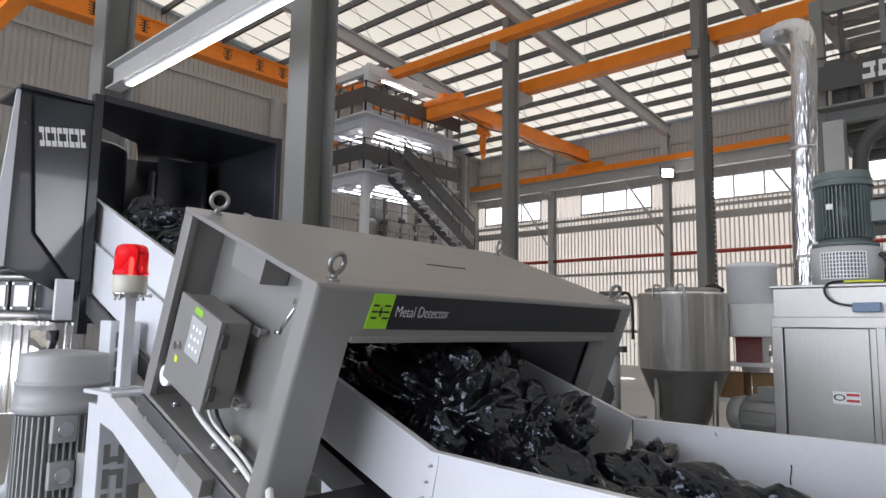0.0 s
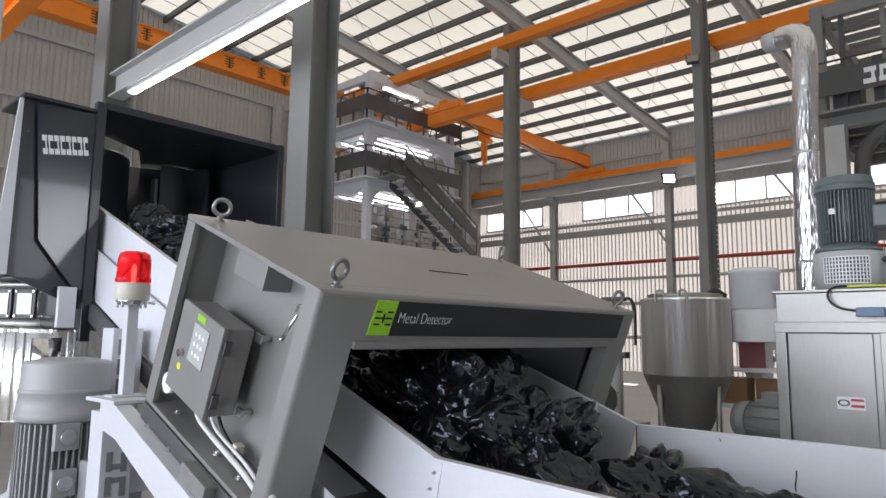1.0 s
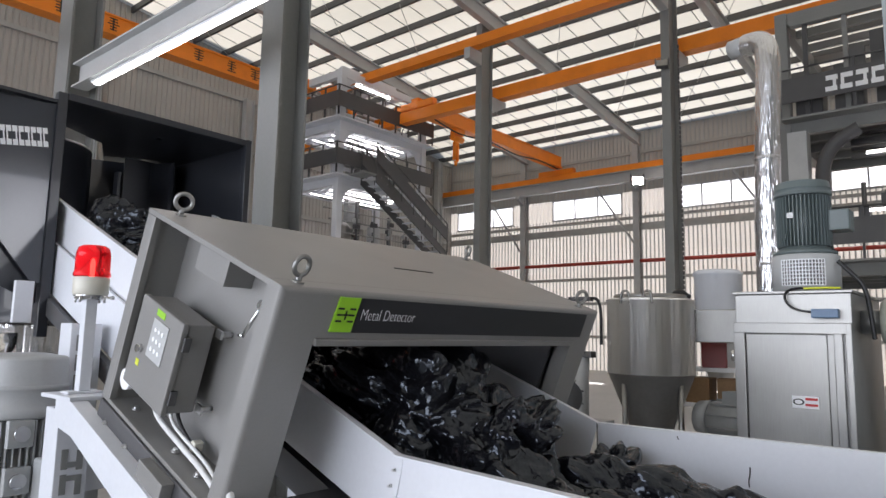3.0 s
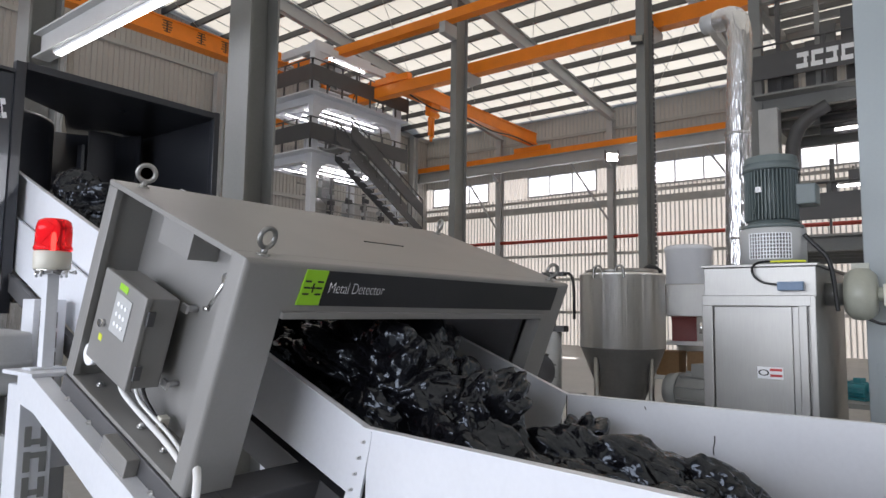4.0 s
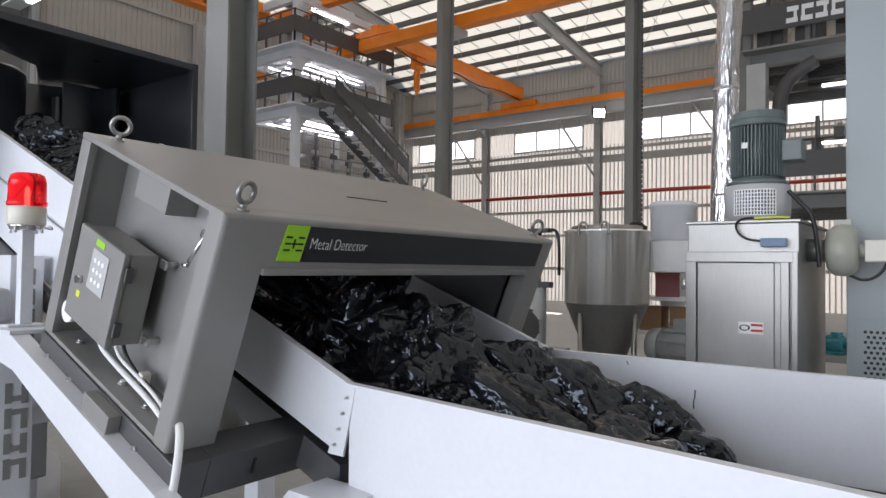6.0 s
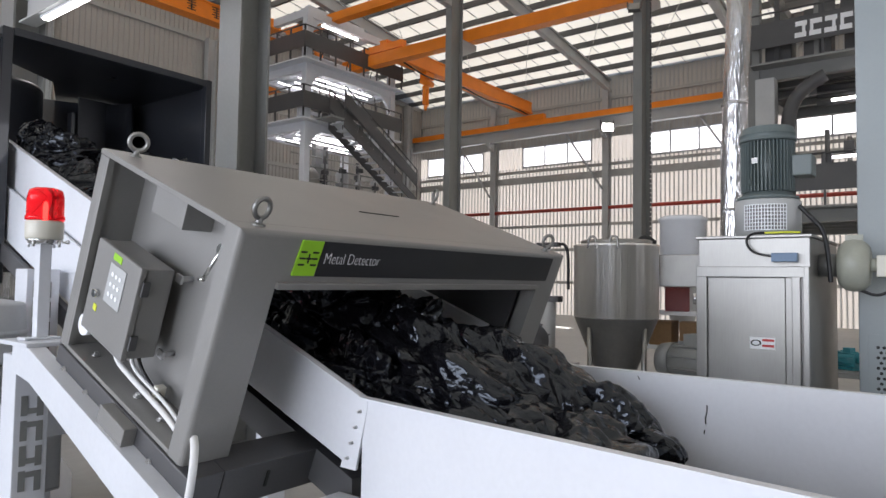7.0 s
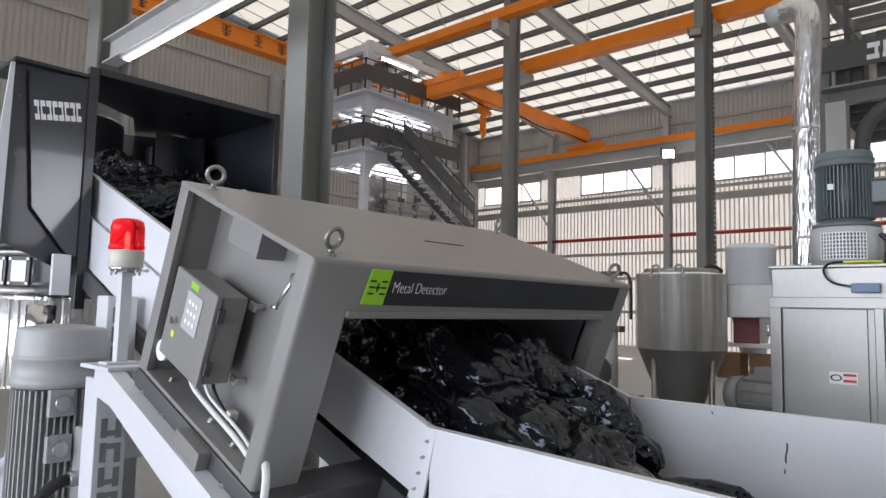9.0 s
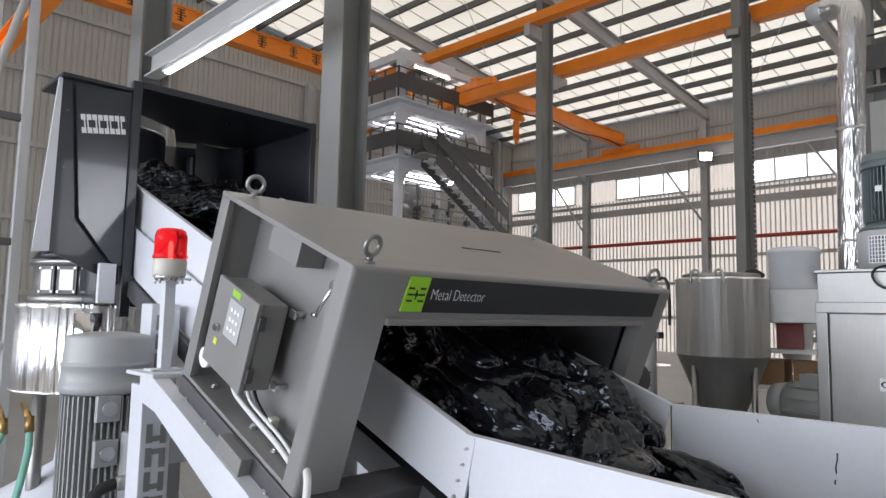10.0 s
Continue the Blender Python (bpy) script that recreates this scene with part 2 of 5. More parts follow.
def lathe(profile, seg=40, centre=(0, 0, 0)):
    """A turned body round the vertical through centre, from (radius, height) pairs."""
    bm = bmesh.new()
    rings = []
    for r, z in profile:
        rings.append([bm.verts.new((centre[0] + r * math.cos(t), centre[1] + r * math.sin(t), centre[2] + z)) for t in np.linspace(0, 2 * math.pi, seg, False)])
    for a, b in zip(rings, rings[1:]):
        for i in range(seg):
            f = bm.faces.new((a[i], a[(i + 1) % seg], b[(i + 1) % seg], b[i]))
            f.smooth = True
    bm.faces.new(rings[0][::-1])
    bm.faces.new(rings[-1])
    return crisp(bm)


def tube(points, r, seg=8, smooth=4):
    """A round hose along a smoothed line of points."""
    pts = [Vector(p) for p in points]
    for _ in range(smooth):
        out = [pts[0]]
        for a, b in zip(pts, pts[1:]):
            out += [a.lerp(b, 0.25), a.lerp(b, 0.75)]
        pts = out + [pts[-1]]
        if len(pts) > 60:
            break
    bm = bmesh.new()
    rings, side = [], Vector((0.3, 0.2, 1)).normalized()
    for i, p in enumerate(pts):
        d = (pts[min(i + 1, len(pts) - 1)] - pts[max(i - 1, 0)]).normalized()
        u = d.cross(side)
        if u.length < 1e-3:
            u = d.cross(Vector((1, 0, 0)))
        u.normalize()
        side = u.cross(d).normalized()
        rings.append([bm.verts.new(p + r * (math.cos(t) * u + math.sin(t) * side)) for t in np.linspace(0, 2 * math.pi, seg, False)])
    for a, b in zip(rings, rings[1:]):
        for i in range(seg):
            f = bm.faces.new((a[i], b[i], b[(i + 1) % seg], a[(i + 1) % seg]))
            f.smooth = True
    bm.faces.new(rings[0])
    bm.faces.new(rings[-1][::-1])
    return bm


def torus(r, t, m, seg=24, ring=10):
    bm = bmesh.new()
    rows = []
    for a in np.linspace(0, 2 * math.pi, seg, False):
        rows.append([bm.verts.new(m @ Vector(((r + t * math.cos(b)) * math.cos(a), t * math.sin(b), (r + t * math.cos(b)) * math.sin(a)))) for b in np.linspace(0, 2 * math.pi, ring, False)])
    for i in range(seg):
        for j in range(ring):
            f = bm.faces.new((rows[i][j], rows[(i + 1) % seg][j], rows[(i + 1) % seg][(j + 1) % ring], rows[i][(j + 1) % ring]))
            f.smooth = True
    return bm


def prism(outline, axis, lo, hi):
    """A flat outline pushed along an axis ('x', 'y' or 'z')."""
    bm = bmesh.new()
    put = {"x": lambda a, b, c: (c, a, b), "y": lambda a, b, c: (a, c, b), "z": lambda a, b, c: (a, b, c)}[axis]
    a = [bm.verts.new(put(p, q, lo)) for p, q in outline]
    b = [bm.verts.new(put(p, q, hi)) for p, q in outline]
    bm.faces.new(a)
    bm.faces.new(b[::-1])
    for i in range(len(a)):
        j = (i + 1) % len(a)
        bm.faces.new((a[j], a[i], b[i], b[j]))
    bmesh.ops.recalc_face_normals(bm, faces=bm.faces[:])
    return bm


def part(name, bm, mat, parent=None, label=""):
    """Links a bmesh as one mesh object under a thing or a part."""
    me = bpy.data.meshes.new(name)
    bm.to_mesh(me)
    bm.free()
    me.materials.append(mat)
    ob = new(name, me)
    ob.parent = parent
    return tagged(ob, label)


def thing(name, label, category, m=None, group="", kind=""):
    ob = new(name)
    ob.empty_display_size = 0.1
    if m is not None:
        ob.matrix_world = m
    return tagged(ob, label, category, group, kind)


def structure(name, bm, mat, label):
    return tagged(part(name, bm, mat, None, label), kind="structure")


def lettering(text, size, m, mat, parent, name="lettering", depth=0.002, width=None, bold=0.0):
    """Raised letters with the built-in font, turned into a mesh; set to a given width if any."""
    cu = bpy.data.curves.new(name, "FONT")
    cu.body, cu.size, cu.extrude, cu.offset = text, size, depth, bold
    tmp = bpy.data.objects.new(name, cu)
    scene.collection.objects.link(tmp)
    dg = bpy.context.evaluated_depsgraph_get()
    me = bpy.data.meshes.new_from_object(tmp.evaluated_get(dg))
    bpy.data.objects.remove(tmp)
    if width:
        xs = [v.co.x for v in me.vertices]
        me.transform(Matrix.Diagonal((width / (max(xs) - min(xs)), 1, 1, 1)))
    me.transform(m)
    me.materials.clear()
    me.materials.append(mat)
    ob = new(name, me)
    ob.parent = parent
    return ob


def brand_bars(count, size, m, mat, parent, name, width, depth=0.002):
    """A maker's mark as a plain row of bars, size high and width long."""
    step = width / count
    for i in range(count):
        x = i * step
        k = x + step * (0.06 if i % 2 else 0.52)
        bm = bmesh.new()
        bx(bm, x, x + step * 0.8, 0, size * 0.3, -depth, depth, m)
        bx(bm, x + step * 0.06, x + step * 0.86, size * 0.7, size, -depth, depth, m)
        bx(bm, k, k + step * 0.22, size * 0.301, size * 0.699, -depth, depth, m)
        part(name, bm, mat, parent)


def hsec(h, w, tf, tw):
    """Outline of an H section: h along the first axis, w along the second."""
    a, b, c, d = h / 2, w / 2, h / 2 - tf, tw / 2
    return [(-a, -b), (-c, -b), (-c, -d), (c, -d), (c, -b), (a, -b), (a, b), (c, b), (c, d), (-c, d), (-c, b), (-a, b)]


# ---- hall: floor, walls, roof ----
EAST, NORTH, WEST, SOUTH = 30.0, 24.8, -9.0, -14.0
EAVE, SLOPE, RIDGE = 11.45, 0.113, 10.0
BAYS = (-5.9, 0.45, 6.8, 13.16, 19.47)


def roof_z(x):
    return EAVE + SLOPE * (EAST - x) if x > RIDGE else EAVE + SLOPE * (EAST - RIDGE) - SLOPE * (RIDGE - x)


def ribbed(bm, a0, a1, z0, z1, put, pitch=0.2, depth=0.035):
    """Trapezoid-ribbed wall sheeting with thickness, along a from a0 to a1."""
    pts, a = [], a0
    while a < a1 - 1e-6:
        for da, d in ((0, 0), (0.6, 0), (0.7, depth), (0.9, depth)):
            pts.append((min(a + da * pitch, a1), d))
        a += pitch
    pts.append((a1, 0))
    for off in (0.0, 0.012):
        lo = [bm.verts.new(put(p, d + off, z0)) for p, d in pts]
        hi = [bm.verts.new(put(p, d + off, z1)) for p, d in pts]
        for i in range(len(pts) - 1):
            if (Vector(lo[i].co) - Vector(lo[i + 1].co)).length > 1e-6:
                bm.faces.new((lo[i], lo[i + 1], hi[i + 1], hi[i]))


structure("floor", box(WEST, EAST, SOUTH, NORTH, -0.12, 0.0), M_FLOOR, "worn grey concrete factory floor")
structure("ground", box(-900, 900, -900, 900, -0.3, -0.13), M_FLOOR, "pale concrete yard round the factory hall")

WINDOWS = [(y + 1.0, y + 4.8) for y in BAYS]
east = lambda p, d, z: (EAST + d, p, z)
bm = bmesh.new()
ribbed(bm, SOUTH, NORTH, 0, 7.5, east)
edge = SOUTH
for a, b in WINDOWS:
    b = min(b, NORTH)
    ribbed(bm, edge, a, 7.5, 8.55, east)
    edge = b
ribbed(bm, edge, NORTH, 7.5, 8.55, east)
structure("wall_east", bm, M_WALLSHEET, "cream ribbed metal sheet wall with ribbon windows")
bm = bmesh.new()
ribbed(bm, SOUTH, NORTH, 8.5505, EAVE + 0.3, east)
structure("wall_east_upper", bm, M_UPPERSHEET, "grey ribbed sheeting above the ribbon windows")
bm = bmesh.new()
ribbed(bm, WEST, EAST, 0, 14.2, lambda p, d, z: (p, NORTH + d, z))
structure("wall_north", bm, M_WALL, "cream ribbed metal sheet wall")
bm = bmesh.new()
west = lambda p, d, z: (WEST - d, p, z)
ribbed(bm, SOUTH, -3.8, 0, 14.2, west)
ribbed(bm, 13.4, NORTH, 0, 14.2, west)
ribbed(bm, -3.8, 13.4, 6.0, 14.2, west)
structure("wall_west", bm, M_WALLSHEET, "cream ribbed metal sheet wall with an open loading door")
bm = bmesh.new()
south = lambda p, d, z: (p, SOUTH - d, z)
ribbed(bm, WEST, 5.7, 0, 14.2, south)
ribbed(bm, 8.1, EAST, 0, 14.2, south)
ribbed(bm, 5.7, 8.1, 6.0, 14.2, south)
structure("wall_south", bm, M_WALL, "cream ribbed metal sheet wall with an open loading door")

bm = bmesh.new()
for k, y in enumerate(np.arange(SOUTH + 0.16, NORTH, 0.2)):
    for z0, z1 in ((0.0, 7.46), (8.59, EAVE + 0.25)):
        bx(bm, EAST - 0.028, EAST - 0.002, y - 0.021, y + 0.021, z0, z1)
structure("wall_rib", bm, M_COLLIGHT, "close upright ribs of the wall sheeting")
for i, (a, b) in enumerate(WINDOWS):
    b = min(b, NORTH - 0.1)
    win = thing(f"window_{i + 1}", "bright ribbon window in a grey metal frame", "window", kind="structure")
    fr = bmesh.new()
    for z0, z1 in ((7.47, 7.54), (8.51, 8.58)):
        bx(fr, EAST - 0.04, EAST + 0.06, a - 0.05, b + 0.05, z0, z1)
    for y in np.linspace(a, b, 4):
        bx(fr, EAST - 0.03, EAST + 0.05, y - 0.03, y + 0.03, 7.54, 8.51)
    part("window_frame", fr, M_COLLIGHT, win)
    ys = np.linspace(a, b, 4)
    for y0, y1 in zip(ys, ys[1:]):
        pane = part("pane", box(EAST + 0.015, EAST + 0.021, y0 + 0.03, y1 - 0.03, 7.54, 8.51), M_PANE, win)
        pane.visible_shadow = False

# roof sheeting, purlins and rafters
bm = bmesh.new()
for x0, x1 in ((RIDGE, EAST + 0.4), (WEST - 0.4, RIDGE)):
    for y0 in np.arange(SOUTH - 0.3, NORTH + 0.3, 2.0):
        y1 = min(y0 + 2.0, NORTH + 0.4)
        vs = [bm.verts.new((x, y, roof_z(x))) for x, y in ((x0, y0), (x1, y0), (x1, y1), (x0, y1))]
        bm.faces.new(vs)
structure("ceiling", bm, M_SHEET, "translucent cream roof sheeting glowing with daylight")
bm = bmesh.new()
for y in np.arange(SOUTH + 0.6, NORTH, 1.0):
    for x0, x1 in ((RIDGE, EAST - 0.1), (WEST + 0.1, RIDGE)):
        vs = [bm.verts.new((x, y + dy, roof_z(x) - dz)) for x in (x0, x1) for dy in (-0.012, 0.012) for dz in (0.004, 0.03)]
        for f in ((0, 1, 3, 2), (4, 6, 7, 5), (0, 4, 5, 1), (2, 3, 7, 6), (0, 2, 6, 4), (1, 5, 7, 3)):
            bm.faces.new([vs[k] for k in f])
structure("roof_seam", bm, M_GIRT, "thin lap seams between the roof sheets")
for x in np.arange(WEST + 0.6, EAST, 1.28):
    z = roof_z(x)
    structure("purlin", box(x - 0.05, x + 0.05, SOUTH, NORTH, z - 0.24, z - 0.01), M_PURLIN, "dark steel roof purlin")
for i, y in enumerate(BAYS[1:]):
    bm = bmesh.new()
    for x0, x1 in ((RIDGE, EAST - 0.2), (WEST + 0.2, RIDGE)):
        for dy, dz0, dz1 in ((0.12, -0.29, -0.25), (0.02, -0.75, -0.29), (0.12, -0.79, -0.75)):
            vs = [bm.verts.new((x, y + s * dy, roof_z(x) + dz)) for x in (x0, x1) for s in (-1, 1) for dz in (dz0, dz1)]
            for f in ((0, 1, 3, 2), (4, 6, 7, 5), (0, 4, 5, 1), (2, 3, 7, 6), (0, 2, 6, 4), (1, 5, 7, 3)):
                bm.faces.new([vs[k] for k in f])
    structure(f"rafter_{i + 1}", bm, M_COLLIGHT, "grey steel roof rafter beam")

bm = bmesh.new()
for y in np.arange(-3.5, NORTH, 3.17):
    for x in np.arange(10.5, 28, 5.2):
        z0, z1 = roof_z(x) - 0.27, roof_z(x + 5.0) - 0.27
        cy(bm, (x, y, z0), (x + 5.0, y + 3.0, z1), 0.012, seg=5)
structure("roof_brace", bm, M_GIRT, "thin crossing brace rods under the roof")

# wall posts, girts, pipe, and the wall crane runway
for i, y in enumerate(BAYS):
    structure(f"wall_post_{i + 1}", prism([(p + EAST - 0.24, q + y + 0.1) for p, q in hsec(0.4, 0.3, 0.03, 0.03)], "z", 0, EAVE - 0.5), M_COLLIGHT, "pale grey steel wall column")
for i, x in enumerate((-3, 3.3, 9.6, 15.9, 22.2, 28.5)):
    structure(f"north_post_{i + 1}", prism([(p + x, q + NORTH - 0.24) for p, q in hsec(0.4, 0.3, 0.03, 0.03)], "z", 0, 11.4), M_COLLIGHT, "pale grey steel wall column")
bm = bmesh.new()
for z in (1.6, 3.2, 4.4, 6.8, 7.25, 10.4):
    h = 0.17 if z == 6.8 else 0.07
    bx(bm, EAST - 0.09, EAST - 0.003, SOUTH, NORTH, z - h, z + h)
for z in (2.0, 4.4, 6.8, 9.2, 11.4):
    bx(bm, WEST, EAST, NORTH - 0.09, NORTH - 0.003, z - 0.09, z + 0.09)
structure("girt", bm, M_GIRT, "galvanised wall girts behind the sheeting")
structure("wall_pipe", cyl((EAST - 0.3, SOUTH, 5.15), (EAST - 0.3, NORTH, 5.15), 0.085, seg=12), M_PIPE, "long red sprinkler pipe along the wall")
structure("runway_beam", prism([(p * 1 + EAST - 0.75, q + 9.1) for q, p in hsec(0.55, 0.3, 0.03, 0.03)], "y", SOUTH, NORTH), M_COLLIGHT, "pale grey steel crane runway beam")
structure("crane_rail_wall", box(EAST - 0.9, EAST - 0.6, SOUTH, NORTH, 9.38, 9.66), M_ORANGE, "orange crane rail on the wall runway")
for i, y in enumerate(BAYS):
    structure(f"runway_bracket_{i + 1}", prism([(EAST - 0.44, 8.4), (EAST - 0.44, 8.82), (EAST - 0.95, 8.82), (EAST - 0.95, 8.68)], "y", y, y + 0.2), M_COLLIGHT, "pale grey steel runway bracket")
    b = bmesh.new()
    cy(b, (EAST - 0.5, y + 0.2, 6.0), (EAST - 0.7, y + 2.0, 8.8), 0.05, seg=8)
    structure(f"runway_brace_{i + 1}", b, M_COLLIGHT, "slanting steel brace under the runway")

# middle columns and their two crane runways
for i, y in enumerate((0.5, 6.95, 13.36, 19.8)):
    col = thing(f"column_{i + 1}", "grey painted steel column of the factory hall", "column", kind="structure")
    part("shaft", prism([(p + 17.72, q + y) for p, q in hsec(0.63, 0.24, 0.03, 0.03)], "z", 0, roof_z(17.7) - 0.75), M_COL, col)
    part("base_plate", box(17.3, 18.14, y - 0.25, y + 0.25, 0.0, 0.03), M_COL, col)
    part("bracket", prism([(16.75, 11.04), (17.4, 11.04), (17.4, 10.6), (16.75, 10.66)], "y", y - 0.12, y + 0.12), M_COLLIGHT, col)
    part("bracket", prism([(18.04, 9.68), (18.85, 9.68), (18.85, 9.5), (18.04, 9.1)], "y", y - 0.12, y + 0.12), M_COLLIGHT, col)
bm = box(16.8, 17.15, SOUTH, NORTH - 0.3, 11.05, 11.36)
bx(bm, 16.94, 17.01, SOUTH, NORTH - 0.3, 11.36, 11.43)
structure("crane_rail_a", bm, M_ORANGE, "orange overhead crane runway girder")
bm = box(18.35, 18.75, SOUTH, NORTH - 0.3, 9.7, 10.12)
bx(bm, 18.51, 18.59, SOUTH, NORTH - 0.3, 10.12, 10.19)
structure("crane_rail_b", bm, M_ORANGE, "orange overhead crane runway girder")


def bridge_crane():
    root = thing("bridge_crane", "orange overhead bridge crane with a hanging chain hoist", "crane", pose(0, 17.3, 0))
    g = bmesh.new()
    bx(g, 18.5, 29.4, -0.16, 0.16, 10.12, 10.6)
    bx(g, 18.5, 29.4, -0.24, 0.24, 10.06, 10.12)
    bx(g, 18.5, 29.4, -0.2, 0.2, 10.6, 10.64)
    part("girder", g, M_ORANGE, root)
    for x, z in ((29.25, 9.68), (18.55, 10.2)):
        e = bmesh.new()
        bx(e, x - 0.13, x + 0.13, -1.0, 1.0, z, z + 0.26)
        cy(e, (x - 0.05, -0.8, z + 0.05), (x + 0.05, -0.8, z + 0.05), 0.14, seg=14)
        cy(e, (x - 0.05, 0.8, z + 0.05), (x + 0.05, 0.8, z + 0.05), 0.14, seg=14)
        part("end_carriage", e, M_ORANGE, root)
    t = bmesh.new()
    bx(t, 20.9, 21.45, -0.16, 0.16, 9.8, 10.05)
    cy(t, (20.85, 0, 9.66), (21.5, 0, 9.66), 0.13, seg=16)
    part("hoist", t, M_ORANGE, root)
    c = bmesh.new()
    for dx in (-0.1, 0.1):
        cy(c, (21.1 + dx, 0, 9.5), (21.1 + dx, 0, 8.9), 0.04, seg=8)
    part("chain", c, M_PURLIN, root)
    h = bmesh.new()
    cy(h, (21.0, 0, 8.75), (21.0, 0, 9.4), 0.07, seg=12)
    cy(h, (21.2, 0, 8.7), (21.2, 0, 9.4), 0.07, seg=12)
    bx(h, 20.95, 21.25, -0.06, 0.06, 9.38, 9.5)
    cy(h, (21.1, 0, 8.7), (21.1, 0, 8.5), 0.09, 0.05, seg=10)
    part("hook_block", h, M_ORANGE, root, "orange hook block")
    cab = tube([(19.2, -0.3, 10.0), (21, -0.3, 9.7), (23, -0.3, 10.0), (25, -0.3, 9.75), (27, -0.3, 10.0), (28.8, -0.3, 9.9)], 0.03, 6, 3)
    part("festoon_cable", cab, M_RUBBER, root)
    part("crosswalk_rail", box(24.5, 29.0, 0.3, 0.34, 10.75, 10.8), M_ORANGE, root)


bridge_crane()


def left_girder():
    root = thing("bridge_crane", "long orange bridge crane girder with dark painted marks", "crane", pose(0, 21.5, 0))
    g = bmesh.new()
    bx(g, 0.5, 16.78, -0.16, 0.16, 10.85, 11.38)
    bx(g, 0.5, 15.9, -0.26, 0.26, 10.76, 10.85)
    bx(g, 0.5, 15.9, -0.22, 0.22, 11.38, 11.43)
    part("girder", g, M_ORANGE, root)
    rng = random.Random(3)
    for x in (7.2, 8.75, 10.2, 11.7, 13.0, 14.0):
        for k in range(5):
            z = 10.93 + 0.09 * k
            w = rng.uniform(0.1, 0.2)
            part("painted_mark", box(x - w, x + w, -0.168, -0.161, z, z + 0.035), M_INK, root)
        part("painted_mark", box(x - 0.025, x + 0.025, -0.167, -0.1605, 10.92, 11.33), M_INK, root)
    for x in (15.7,):
        part("end_carriage", box(x - 0.16, x + 0.3, -1.3, 1.3, 10.85, 11.2), M_ORANGE, root)


left_girder()
ce = thing("crane_runway", "short orange crane runway girder on a pale bracket", "crane")
part("girder", prism([(p + 1.86, q + 4.8) for q, p in hsec(0.22, 0.16, 0.02, 0.016)], "y", 4.5, 10.3), M_ORANGE, ce)
part("hanger", box(1.83, 1.89, 10.2, 10.28, 4.9, 12.8), M_COLLIGHT, ce)
part("hanger", box(1.83, 1.89, 5.0, 5.08, 4.9, 12.8), M_COLLIGHT, ce)


# near structure columns and the low beam
def near_column(x, y, z1, name):
    c = thing(name, "grey painted steel column beside the machine", "column", kind="structure")
    part("shaft", prism([(p + x + 0.17, q + y + 0.17) for p, q in hsec(0.34, 0.34, 0.025, 0.02)], "z", 0, z1), M_COL, c)
    part("base_plate", box(x - 0.08, x + 0.42, y - 0.08, y + 0.42, 0, 0.025), M_COL, c)


near_column(3.86, 5.5, 12.4, "near_column_1")
near_column(2.84, 8.0, 13.0, "near_column_2")
structure("low_beam", prism([(2.98 + p, 4.36 + q) for q, p in hsec(0.28, 0.17, 0.02, 0.016)], "y", -6.0, 8.0), M_COLLIGHT, "pale grey steel beam over the machine")


# ---- metal detector ----
def eyebolt(root, u, v, turn):
    m = pose(u, v, 0.0, 0, 0, turn)
    b = torus(0.026, 0.0072, m @ pose(0, 0, 0.046))
    cy(b, m @ Vector((0, 0, -0.002)), m @ Vector((0, 0, 0.022)), 0.01, 0.009, 12)
    cy(b, m @ Vector((0, 0, -0.001)), m @ Vector((0, 0, 0.006)), 0.019, 0.017, 16)
    part("eyebolt", b, M_ZINC, root, "steel lifting eyebolt")


def bolt(root, m, r=0.008, name="bolt", mat=None):
    b = bmesh.new()
    cy(b, m @ Vector((0, 0, 0)), m @ Vector((0, 0, 0.003)), r * 1.5, seg=14)
    cy(b, m @ Vector((0, 0, 0.002)), m @ Vector((0, 0, 0.011)), r, seg=6)
    part(name, b, mat or M_BOLT, root)


